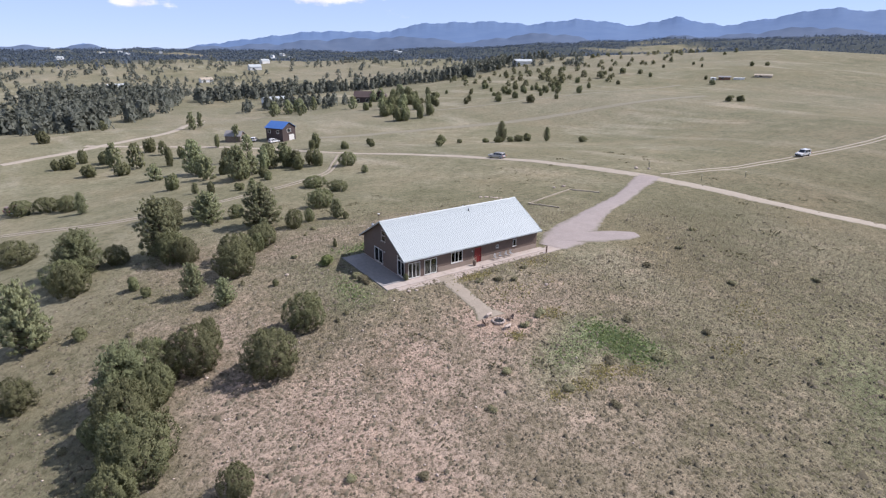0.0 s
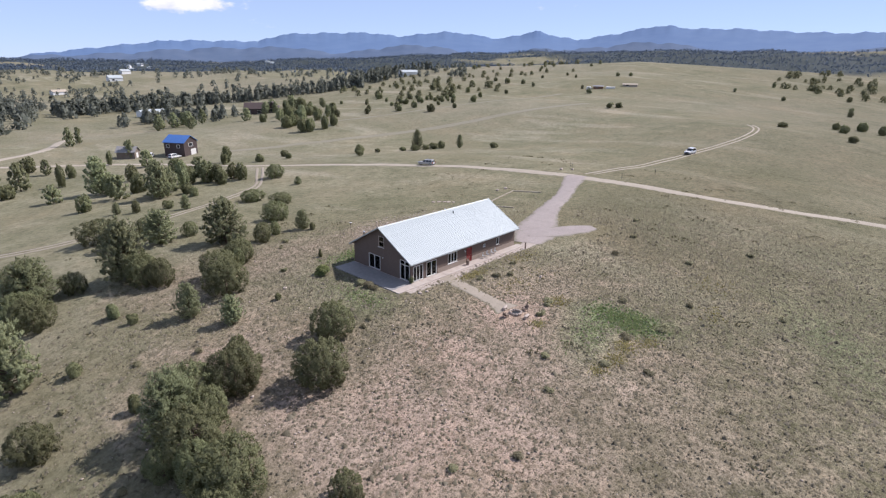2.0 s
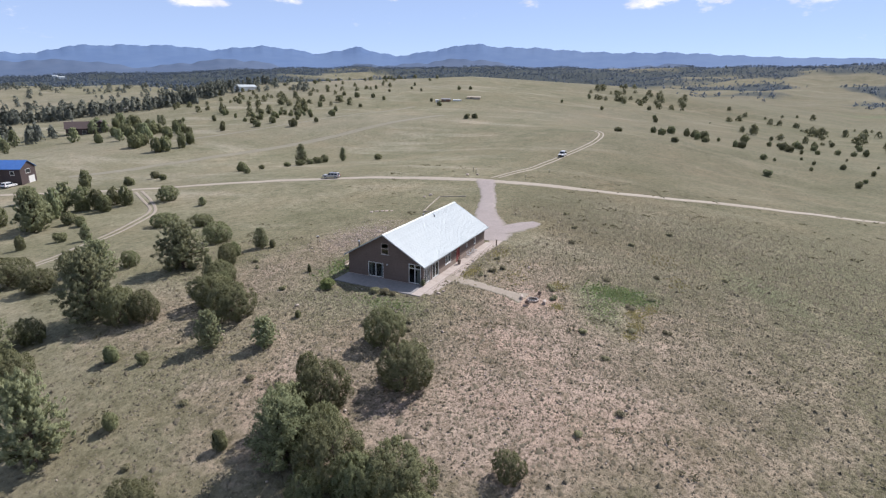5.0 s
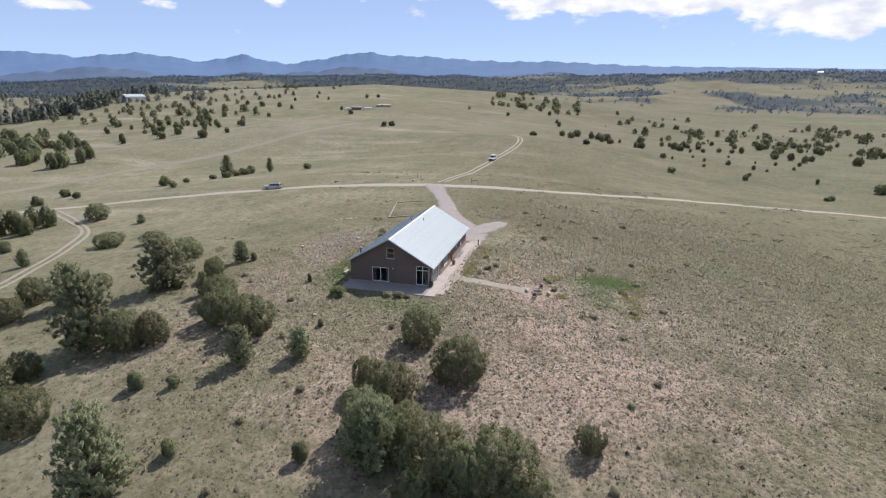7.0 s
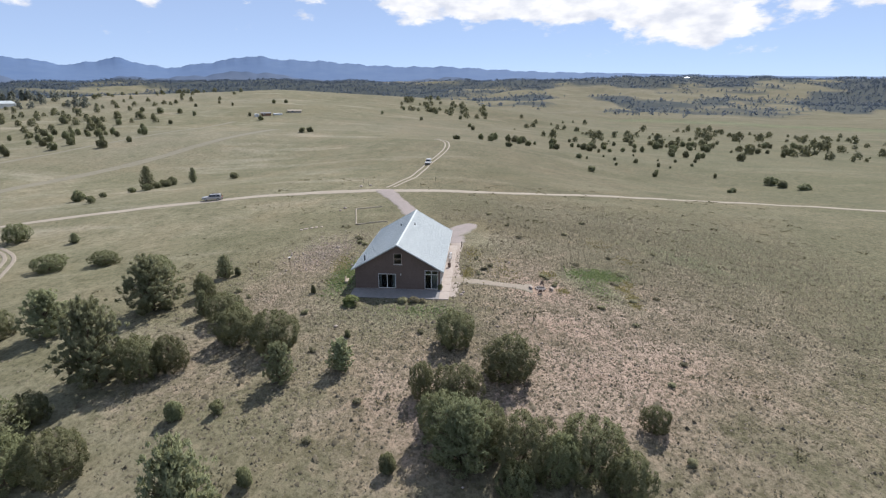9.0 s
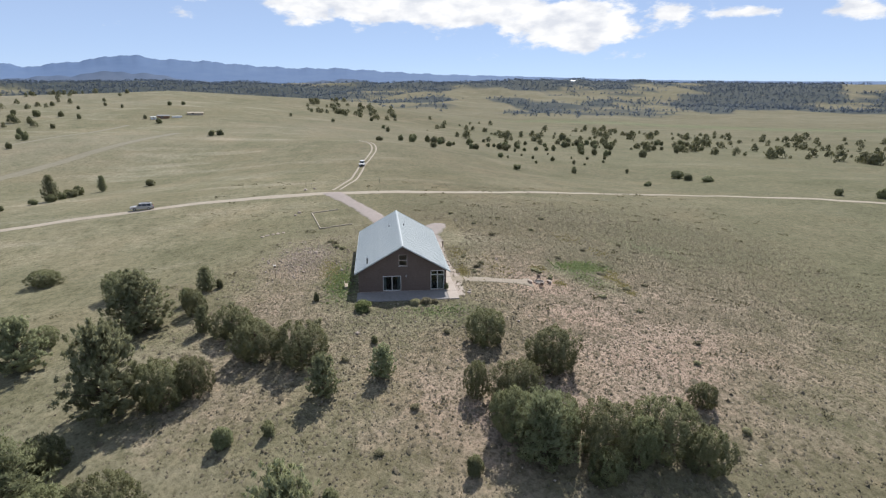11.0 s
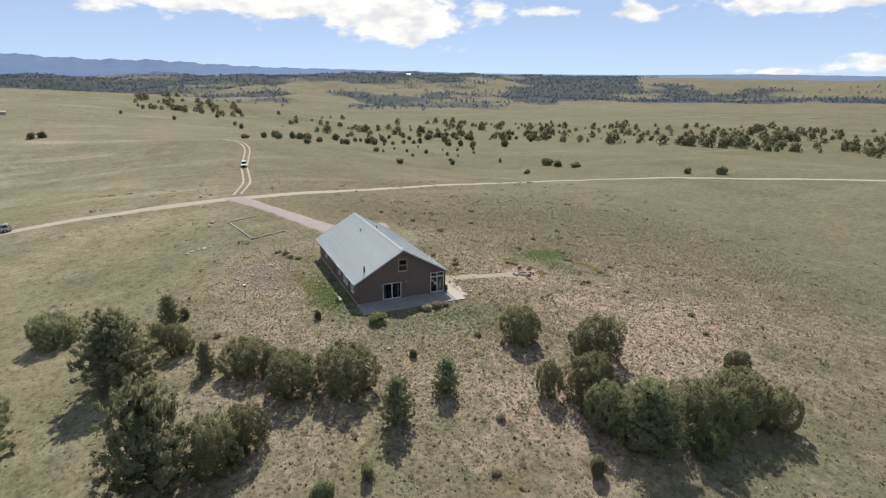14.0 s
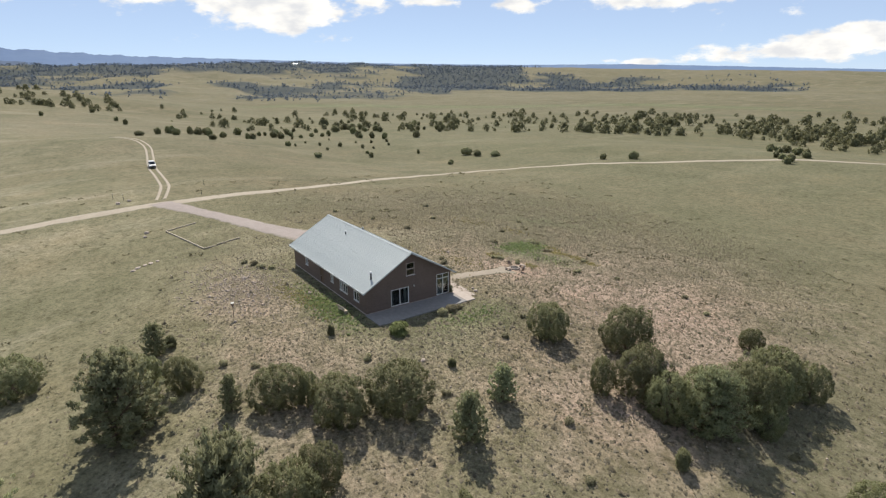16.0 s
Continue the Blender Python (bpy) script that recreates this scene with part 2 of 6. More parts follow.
def ground_material():
    m, n, l, b = material("rangeland", 0.95)
    b.inputs["Specular IOR Level"].default_value = 0.1
    at = n.new("ShaderNodeAttribute")
    at.attribute_name = "cover_haze"
    sep = n.new("ShaderNodeSeparateColor")
    l.new(at.outputs["Color"], sep.inputs[0])
    bare, green, woods = sep.outputs[0], sep.outputs[1], sep.outputs[2]
    dry = at.outputs["Alpha"]
    spot = n.new("ShaderNodeTexVoronoi")
    spot.inputs["Scale"].default_value, spot.inputs["Randomness"].default_value = 1.75, 1.0
    place = n.new("ShaderNodeTexCoord")
    l.new(place.outputs["Object"], spot.inputs["Vector"])
    fine = noise_node(n, l, 2.5, 6, 0.72)
    clump = noise_node(n, l, 0.75, 4, 0.6)
    mid = noise_node(n, l, 0.16, 6, 0.62)
    broad = noise_node(n, l, 0.022, 5, 0.55)
    vast = noise_node(n, l, 0.0045, 4, 0.5)
    streak = noise_node(n, l, 0.05, 5, 0.6, stretch=(1.0, 0.28, 1.0))
    grass = ramp(n, l, mid, [(0.30, (0.112, 0.100, 0.063)), (0.52, (0.148, 0.132, 0.084)), (0.72, (0.194, 0.171, 0.112))])
    grass = mix(n, l, ramp(n, l, broad, [(0.38, (0, 0, 0)), (0.62, (0.9, 0.9, 0.9))]), grass, (0.142, 0.130, 0.080))
    grass = mix(n, l, ramp(n, l, streak, [(0.52, (0, 0, 0)), (0.72, (0.7, 0.7, 0.7))]), grass, (0.235, 0.208, 0.148))
    grass = mix(n, l, ramp(n, l, vast, [(0.42, (0, 0, 0)), (0.6, (0.45, 0.45, 0.45))]), grass, (0.168, 0.153, 0.104))
    straw = ramp(n, l, mid, [(0.30, (0.185, 0.172, 0.112)), (0.52, (0.235, 0.217, 0.147)), (0.72, (0.295, 0.27, 0.19))])
    straw = mix(n, l, ramp(n, l, broad, [(0.40, (0, 0, 0)), (0.60, (0.75, 0.75, 0.75))]), straw, (0.182, 0.170, 0.108))
    straw = mix(n, l, ramp(n, l, streak, [(0.54, (0, 0, 0)), (0.70, (0.8, 0.8, 0.8))]), straw, (0.34, 0.31, 0.24))
    straw = mix(n, l, ramp(n, l, vast, [(0.45, (0, 0, 0)), (0.60, (0.6, 0.6, 0.6))]), straw, (0.258, 0.233, 0.176))
    # dry also carries the paling painted on the far plain for haze
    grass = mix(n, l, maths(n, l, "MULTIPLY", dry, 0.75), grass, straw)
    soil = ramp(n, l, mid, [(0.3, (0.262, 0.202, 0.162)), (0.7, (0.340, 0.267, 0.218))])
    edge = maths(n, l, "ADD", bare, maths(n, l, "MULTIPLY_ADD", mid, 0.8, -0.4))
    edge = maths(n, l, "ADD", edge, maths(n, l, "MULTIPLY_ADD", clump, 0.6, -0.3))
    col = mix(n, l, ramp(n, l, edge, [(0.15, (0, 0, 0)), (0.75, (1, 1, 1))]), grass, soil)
    lush = ramp(n, l, clump, [(0.35, (0.11, 0.15, 0.075)), (0.65, (0.16, 0.20, 0.10))])
    col = mix(n, l, maths(n, l, "MULTIPLY", green, maths(n, l, "MULTIPLY_ADD", fine, 0.9, 0.45), clamp=True), col, lush)
    # far forest's dark tone, cooled for haze, painted on the ground among its trees
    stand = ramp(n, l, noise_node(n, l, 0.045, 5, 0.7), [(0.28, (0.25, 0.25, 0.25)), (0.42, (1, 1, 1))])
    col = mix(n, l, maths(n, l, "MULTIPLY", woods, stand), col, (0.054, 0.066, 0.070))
    # tufts: dark stalks and pale seed heads, strongest on the near slopes
    speck = ramp(n, l, fine, [(0.38, (0.66, 0.65, 0.62)), (0.47, (0.97, 0.97, 0.97)), (0.58, (1.18, 1.17, 1.15))])
    blotch = ramp(n, l, clump, [(0.33, (0.74, 0.74, 0.70)), (0.5, (1.0, 1.0, 1.0)), (0.66, (1.12, 1.1, 1.08))])
    grit = noise_node(n, l, 5.5, 3, 0.6)
    dots = ramp(n, l, grit, [(0.40, (0.60, 0.60, 0.58)), (0.46, (0.96, 0.96, 0.96)), (0.60, (1.0, 1.0, 1.0)), (0.68, (1.22, 1.2, 1.18))])
    ragged = maths(n, l, "ADD", spot.outputs["Distance"], maths(n, l, "MULTIPLY_ADD", fine, 0.5, -0.25))
    bunch = ramp(n, l, ragged, [(0.14, (0.58, 0.57, 0.52)), (0.32, (0.93, 0.93, 0.91)), (0.52, (1.08, 1.07, 1.06)), (0.8, (1.12, 1.10, 1.08))])
    coarse = n.new("ShaderNodeAttribute")
    coarse.attribute_name = "grain"
    col = mix(n, l, coarse.outputs["Fac"], col, mix(n, l, 1.0, col, speck, "MULTIPLY"))
    col = mix(n, l, maths(n, l, "MULTIPLY_ADD", coarse.outputs["Fac"], 0.9, -0.1), col, mix(n, l, 1.0, col, dots, "MULTIPLY"))
    col = mix(n, l, maths(n, l, "MULTIPLY_ADD", coarse.outputs["Fac"], 0.85, 0.1), col, mix(n, l, 1.0, col, bunch, "MULTIPLY"))
    # broad worn and green patches over the whole range
    patches = ramp(n, l, noise_node(n, l, 0.034, 7, 0.68), [(0.34, (0.76, 0.80, 0.74)), (0.47, (0.93, 0.95, 0.92)), (0.58, (1.02, 1.0, 0.98)), (0.70, (1.15, 1.08, 1.04))])
    col = mix(n, l, 0.9, col, mix(n, l, 1.0, col, patches, "MULTIPLY"))
    l.new(mix(n, l, 1.0, col, blotch, "MULTIPLY"), b.inputs["Base Color"])
    bump(n, l, b, maths(n, l, "MULTIPLY", fine, coarse.outputs["Fac"]), 0.7, 0.18)
    return m


M_GROUND = ground_material()


def track_material(name, dark, light, scale):
    """A worn track: bare in the middle, grass creeping in raggedly at its verges."""
    m, n, l, b = material(name, 0.95)
    fine = noise_node(n, l, scale, 8, 0.7)
    mid = noise_node(n, l, 0.45, 5, 0.65)
    broad = noise_node(n, l, 0.06, 3, 0.5)
    t = maths(n, l, "ADD", maths(n, l, "MULTIPLY", fine, 0.45), maths(n, l, "ADD", maths(n, l, "MULTIPLY", mid, 0.35), maths(n, l, "MULTIPLY", broad, 0.2)))
    bare = ramp(n, l, t, [(0.36, dark), (0.64, light)])
    at = n.new("ShaderNodeAttribute")
    at.attribute_name = "verge"
    edge = maths(n, l, "ADD", at.outputs["Fac"], maths(n, l, "MULTIPLY_ADD", mid, 0.9, -0.45))
    edge = maths(n, l, "ADD", edge, maths(n, l, "MULTIPLY_ADD", fine, 0.5, -0.25))
    grass = ramp(n, l, fine, [(0.4, (0.10, 0.092, 0.058)), (0.6, (0.20, 0.18, 0.12))])
    l.new(mix(n, l, ramp(n, l, edge, [(0.66, (0, 0, 0)), (0.92, (1, 1, 1))]), bare, grass), b.inputs["Base Color"])
    bump(n, l, b, fine, 0.4, 0.05)
    return m


M_ROAD = track_material("dirt_road", (0.292, 0.25, 0.196), (0.405, 0.352, 0.282), 2.0)
M_GRAVEL = track_material("pink_gravel", (0.25, 0.212, 0.194), (0.355, 0.306, 0.28), 4.0)
M_FAINT = track_material("faint_track", (0.185, 0.168, 0.118), (0.255, 0.23, 0.168), 1.5)
M_LANE = track_material("grassy_lane", (0.25, 0.212, 0.165), (0.345, 0.295, 0.235), 2.0)
M_SAND = track_material("pale_sandy_soil", (0.32, 0.265, 0.225), (0.44, 0.375, 0.325), 3.0)
M_CONCRETE = plain("concrete", (0.34, 0.285, 0.245), (0.48, 0.415, 0.365), 1.3, 0.85, relief=0.15)
# darker copy of the concrete, with the gable's shade in its colour
M_SHADED_CONCRETE = plain("shaded_concrete", (0.19, 0.182, 0.176), (0.29, 0.275, 0.265), 2.0, 0.85, relief=0.15)
# blue distance haze is painted into the mountain and foothill colours
M_MOUNTAIN = plain("haze_blue_mountain", (0.092, 0.152, 0.275), (0.125, 0.19, 0.31), 0.006, 1.0, relief=0.0)
M_FOOTHILL = plain("haze_blue_foothill", (0.075, 0.112, 0.185), (0.11, 0.145, 0.21), 0.012, 1.0, relief=0.0)
M_ROOF = plain("galvalume_roof", (0.34, 0.375, 0.378), (0.412, 0.445, 0.445), 1.5, 0.5, 0.05, relief=0.02)
M_TRIM_METAL = plain("roof_trim", (0.42, 0.45, 0.45), (0.52, 0.55, 0.545), 3, 0.45, 0.2, relief=0.02)
M_SIDING = plain("brown_siding", (0.115, 0.075, 0.05), (0.19, 0.125, 0.085), 2.5, 0.7, relief=0.12, stretch=(1, 1, 6))
M_LOWER_BAND = plain("tan_lower_band", (0.26, 0.20, 0.155), (0.36, 0.29, 0.235), 3, 0.8, relief=0.1)
M_WHITE = plain("white_frame", (0.58, 0.565, 0.53), (0.70, 0.685, 0.65), 4, 0.5, relief=0.03)
M_TAN_TRIM = plain("tan_window_trim", (0.36, 0.29, 0.24), (0.47, 0.39, 0.33), 4, 0.6, relief=0.03)
M_RED = plain("red_door_paint", (0.18, 0.025, 0.025), (0.26, 0.04, 0.035), 3, 0.45, relief=0.03)
M_DARK = plain("dark_interior", (0.02, 0.02, 0.02), (0.05, 0.045, 0.04), 2, 0.9)
M_STONE = plain("rough_stone", (0.32, 0.255, 0.21), (0.53, 0.445, 0.38), 5, 0.9, relief=0.5)
M_TIMBER = plain("weathered_timber", (0.30, 0.25, 0.19), (0.48, 0.42, 0.34), 6, 0.85, relief=0.3, stretch=(0.4, 5, 5))
M_PIPE = plain("black_flue", (0.03, 0.03, 0.03), (0.08, 0.08, 0.08), 6, 0.4, 0.6)
M_STEEL = plain("galvanised_steel", (0.45, 0.46, 0.47), (0.62, 0.63, 0.64), 5, 0.35, 0.8)


def glass_material():
    m, n, l, b = material("window_glass", 0.04)
    b.inputs["Base Color"].default_value = (0.025, 0.03, 0.035, 1)
    b.inputs["Specular IOR Level"].default_value = 0.6
    return m


M_GLASS = glass_material()


# ---- helpers for building ----
def box(bm, x0, y0, z0, x1, y1, z1):
    v = [bm.verts.new(p) for p in ((x0, y0, z0), (x1, y0, z0), (x1, y1, z0), (x0, y1, z0), (x0, y0, z1), (x1, y0, z1), (x1, y1, z1), (x0, y1, z1))]
    for f in ((0, 3, 2, 1), (4, 5, 6, 7), (0, 1, 5, 4), (1, 2, 6, 5), (2, 3, 7, 6), (3, 0, 4, 7)):
        bm.faces.new([v[i] for i in f])
    return bm


def prism(bm, outline, a, b):
    """A solid from an outline of (u, v) points and a function's two ends: a and b map (u, v) to places."""
    lo, hi = [bm.verts.new(a(u, v)) for u, v in outline], [bm.verts.new(b(u, v)) for u, v in outline]
    k = len(outline)
    bm.faces.new(lo[::-1])
    bm.faces.new(hi)
    for i in range(k):
        bm.faces.new((lo[i], lo[(i + 1) % k], hi[(i + 1) % k], hi[i]))
    return bm


def tube(bm, p, q, r0, r1, sides=8):
    p, q = Vector(p), Vector(q)
    turn = (q - p).to_track_quat("Z", "Y")
    ends = []
    for c, r in ((p, r0), (q, r1)):
        ends.append([bm.verts.new(c + turn @ Vector((r * math.cos(i * math.tau / sides), r * math.sin(i * math.tau / sides), 0))) for i in range(sides)])
    for i in range(sides):
        bm.faces.new((ends[0][i], ends[0][(i + 1) % sides], ends[1][(i + 1) % sides], ends[1][i]))
    bm.faces.new(ends[0][::-1])
    bm.faces.new(ends[1])
    return bm


def bevelled(bm, width=0.02, segments=1):
    bmesh.ops.bevel(bm, geom=bm.edges[:], offset=width, segments=segments, affect="EDGES", clamp_overlap=True)
    return bm


def part(name, bm, mat, parent=None, label="", smooth_it=False):
    """Links a bmesh as one mesh object, under a thing or a part."""
    me = bpy.data.meshes.new(name)
    bmesh.ops.recalc_face_normals(bm, faces=bm.faces[:])
    bm.to_mesh(me)
    bm.free()
    me.materials.append(mat)
    if smooth_it:
        me.polygons.foreach_set("use_smooth", [True] * len(me.polygons))
    ob = new(name, me)
    ob.parent = parent
    return tagged(ob, label)


def from_arrays(name, verts, faces, mat, parent=None, smooth_it=False, normals=None):
    """A mesh object from numpy arrays; faces all have the same number of corners. normals: one for each vertex."""
    me = bpy.data.meshes.new(name)
    verts, faces = np.asarray(verts, np.float32), np.asarray(faces, np.int32)
    k = faces.shape[1]
    me.vertices.add(len(verts))
    me.vertices.foreach_set("co", verts.ravel())
    me.loops.add(faces.size)
    me.loops.foreach_set("vertex_index", faces.ravel())
    me.polygons.add(len(faces))
    me.polygons.foreach_set("loop_start", np.arange(0, faces.size, k, dtype=np.int32))
    me.polygons.foreach_set("loop_total", np.full(len(faces), k, dtype=np.int32))
    if smooth_it or normals is not None:
        me.polygons.foreach_set("use_smooth", np.ones(len(faces), dtype=bool))
    me.update(calc_edges=True)
    me.validate()
    if normals is not None:
        me.normals_split_custom_set_from_vertices(np.asarray(normals, np.float32).tolist())
    me.materials.append(mat)
    ob = new(name, me)
    ob.parent = parent
    return ob


def thing(name, m, label, category, group="", kind=""):
    e = new(name)
    e.matrix_world = m
    e.empty_display_size = 0.3
    return tagged(e, label, category, group, kind)


# ---- the ground: one sheet to the horizon ----
def cover_haze(x, y):
    """What grows where: bare pink soil, green grass, dark woods; far ground paled to paint haze."""
    def blot(cx, cy, rx, ry, turn=0.0):
        c, s = math.cos(radians(turn)), math.sin(radians(turn))
        u, v = (x - cx) * c + (y - cy) * s, -(x - cx) * s + (y - cy) * c
        return np.exp(-((u / rx) ** 2 + (v / ry) ** 2))
    r, az = np.hypot(x, y), np.degrees(np.arctan2(y, x))
    bare = (0.53 * blot(-11, -21, 19, 14) + 0.38 * blot(-6, -40, 32, 20) + 0.3 * blot(-22, 4, 14, 14) + 0.6 * blot(15, 23, 10, 6) + 0.85 * blot(-25, -16.5, 4.5, 7) + 0.5 * blot(-6, 24, 12, 9)
            + 0.15 * blot(-30, -14, 14, 12) + 0.35 * blot(10, -12, 14, 8) + 0.4 * blot(-23, 28, 8, 8) + 0.35 * blot(-29, -1, 9, 7)
            # the smooth() term pales the plain past 900 m, haze put into colour
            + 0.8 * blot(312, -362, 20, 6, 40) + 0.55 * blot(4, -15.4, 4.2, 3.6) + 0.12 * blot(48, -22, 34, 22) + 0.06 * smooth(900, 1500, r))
    green = (1.0 * blot(13.6, -25.8, 5.2, 2.7, 112) + 0.75 * blot(6.2, -24.4, 6.5, 3.2, 28) + 0.85 * blot(5, 15.2, 8, 1.9) + 0.5 * blot(-7.5, 2, 3.2, 6) + 0.12 * blot(40, -60, 40, 18, 30)
             + 0.3 * blot(30, -45, 12, 4, 40) + 0.6 * np.exp(-((r - 800 - 25 * np.sin(az * 0.2)) / 24) ** 2) * smooth(-10, -18, az) * smooth(-80, -60, az) + 0.13 * smooth(-20, -150, y) * smooth(900, 400, r))
    patch, want = forest(x, y)
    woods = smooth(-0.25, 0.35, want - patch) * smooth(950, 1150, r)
    # straw mixed in past 650 m pales the plain as painted haze
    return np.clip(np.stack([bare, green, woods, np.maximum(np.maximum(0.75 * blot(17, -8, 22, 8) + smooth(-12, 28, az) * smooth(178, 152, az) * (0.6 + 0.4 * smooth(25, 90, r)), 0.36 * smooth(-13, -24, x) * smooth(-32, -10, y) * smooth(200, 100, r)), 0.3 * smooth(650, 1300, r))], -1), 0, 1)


def grit(x, y):
    """How coarse the ground looks: stony bunch grass in front of the house, smoother sward behind and far off."""
    near = smooth(75, 25, np.hypot(x + 8, y + 14))
    return (0.55 + 0.45 * smooth(-40, -18, x)) * (0.3 + 0.36 * smooth(190, 60, np.hypot(x - 40, y + 40)) + 0.5 * np.maximum(near, 0.8 * smooth(60, 20, np.hypot(x - 30, y + 40))))


def forest(x, y):
    """A patchy field and the level under which the far hills are wooded."""
    r, az = np.hypot(x, y), np.degrees(np.arctan2(y, x))
    patch = np.sin(x * 0.0052 + 1.7 * np.sin(y * 0.0031)) + np.sin(y * 0.0063 + 1.2 * np.sin(x * 0.0041)) + 0.5 * np.sin(x * 0.017 + y * 0.011) + 0.35 * np.sin(x * 0.041 - y * 0.033) * np.sin(y * 0.047)
    want = np.interp(az, [-150, -92, -60, -45, -20, -5, 10, 60, 75, 100, 150], [0.5, -0.9, -0.8, -0.3, 1.1, 0.5, 1.4, 1.9, 1.9, 1.9, 0.5])
    start = np.interp(az, [-60, 0, 40, 60, 72, 85.5, 88, 100], [1150, 1150, 1150, 1020, 960, 960, 800, 780])
    want = want - 2.6 * (1 - smooth(0, 1, (r - start) / np.interp(az, [40, 60], [320, 140])))

    ragged = np.sin(x * 0.013 + 2 * np.sin(y * 0.009)) + 0.7 * np.sin(y * 0.022 + 1.5 * np.sin(x * 0.017)) + 0.5 * np.sin(x * 0.037 - y * 0.029)
    az, r = az + 1.6 * ragged, r + 95 * np.sin(x * 0.008 - y * 0.006 + ragged) + 60 * ragged

    def belt(a0, a1, r0, r1):
        return smooth(a0 - 1.5, a0 + 1.5, az) * smooth(a1 + 1.5, a1 - 1.5, az) * smooth(r0 - 90, r0 + 90, r) * smooth(r1 + 90, r1 - 90, r)
    # a wooded mesa, the thinner woods on its slopes, and strips on the open plain beside it
    mesa = np.maximum.reduce([belt(-42, -30.5, 1380, 2600), 0.6 * belt(-31, -14, 960, 1420), 0.62 * belt(-31, -20, 1400, 1950), 0.9 * belt(-28, -8, 1900, 2700), 0.95 * belt(-57, -42, 1620, 1930), 0.5 * belt(-67, -40, 1450, 2050)])
    west = smooth(-6, -10, np.degrees(np.arctan2(y, x)))
    patch, want = patch * (1 - 0.45 * west), want * (1 - west) + (-1.9 + 3.6 * mesa) * west
    return patch, want - 1.2 * smooth(2900, 3300, r) * (1 - west)


def build_ground():
    radii = np.concatenate([np.arange(0, 70, 1.0), 70 * 1.028 ** np.arange(0, 153)])
    radii = radii[radii < 4700]
    sides = 540
    ang = np.arange(sides) * math.tau / sides
    x = (radii[1:, None] * np.cos(ang)).ravel()
    y = (radii[1:, None] * np.sin(ang)).ravel()
    x, y = np.append(x, 0.0), np.append(y, 0.0)
    v = np.stack([x, y, land(x, y)], -1)
    rows = len(radii) - 1
    i, j = np.meshgrid(np.arange(rows - 1), np.arange(sides), indexing="ij")
    a = i * sides + j
    b = i * sides + (j + 1) % sides
    quads = np.stack([a, a + sides, b + sides, b], -1).reshape(-1, 4)
    ring = np.arange(sides)
    centre = np.stack([np.full(sides, len(x) - 1), ring, (ring + 1) % sides, (ring + 1) % sides], -1)
    me = bpy.data.meshes.new("ground")
    tris = [tuple(c[:3]) for c in centre.tolist()]
    me.from_pydata(v.tolist(), [], quads.tolist() + tris)
    me.polygons.foreach_set("use_smooth", [True] * len(me.polygons))
    at = me.color_attributes.new("cover_haze", "FLOAT_COLOR", "POINT")
    at.data.foreach_set("color", cover_haze(x, y).astype(np.float32).ravel())
    grain = me.attributes.new("grain", "FLOAT", "POINT")
    grain.data.foreach_set("value", grit(x, y).astype(np.float32))
    me.materials.append(M_GROUND)
    return tagged(new("ground", me), "dry tan and green rangeland with patches of bare pink soil", "ground", kind="structure")


ground = build_ground()


def ribbon(name, line, width, mat, label, lift=0.05, wobble=0.45, step=2.0, category="road"):
    """A track on the ground along a smooth line through the points given; width a number, or one for each point."""
    pts = np.array(line, float)
    w = np.broadcast_to(np.asarray(width, float), (len(pts),))
    dense, wide = [], []
    for i in range(len(pts) - 1):
        p0, p1, p2, p3 = pts[max(i - 1, 0)], pts[i], pts[i + 1], pts[min(i + 2, len(pts) - 1)]
        k = max(2, int(np.hypot(*(p2 - p1)) / step))
        for s in np.arange(k) / k:
            dense.append(0.5 * (2 * p1 + (p2 - p0) * s + (2 * p0 - 5 * p1 + 4 * p2 - p3) * s ** 2 + (3 * p1 - p0 - 3 * p2 + p3) * s ** 3))
            wide.append(w[i] + (w[i + 1] - w[i]) * s)
    dense.append(pts[-1])
    wide.append(w[-1])
    dense, wide = np.array(dense), np.array(wide)
    t = np.gradient(dense, axis=0)
    t /= np.hypot(t[:, 0], t[:, 1])[:, None]
    nrm = np.stack([-t[:, 1], t[:, 0]], -1)
    rng = np.random.default_rng(len(line) * 7 + int(abs(pts[0, 0])))
    cols = np.array([-1, -0.82, -0.4, 0, 0.4, 0.82, 1])
    off = cols[None, :] * wide[:, None] * 0.56
    off[:, 0] += rng.normal(0, wobble * 0.5, len(dense))
    off[:, -1] += rng.normal(0, wobble * 0.5, len(dense))
    p = dense[:, None, :] + off[..., None] * nrm[:, None, :]
    z = land(p[..., 0], p[..., 1]) + lift * np.array([-1.0, 0.6, 1, 1, 1, 0.6, -1.0])
    v = np.concatenate([p, z[..., None]], -1).reshape(-1, 3)
    n, c = len(dense), len(cols)
    i, j = np.meshgrid(np.arange(n - 1), np.arange(c - 1), indexing="ij")
    a = i * c + j
    ob = from_arrays(name, v, np.stack([a, a + 1, a + c + 1, a + c], -1).reshape(-1, 4)[:, ::-1], mat, smooth_it=True)
    verge = ob.data.attributes.new("verge", "FLOAT", "POINT")
    verge.data.foreach_set("value", np.tile(np.abs(cols), n).astype(np.float32))
    return tagged(ob, label, category, kind="structure")


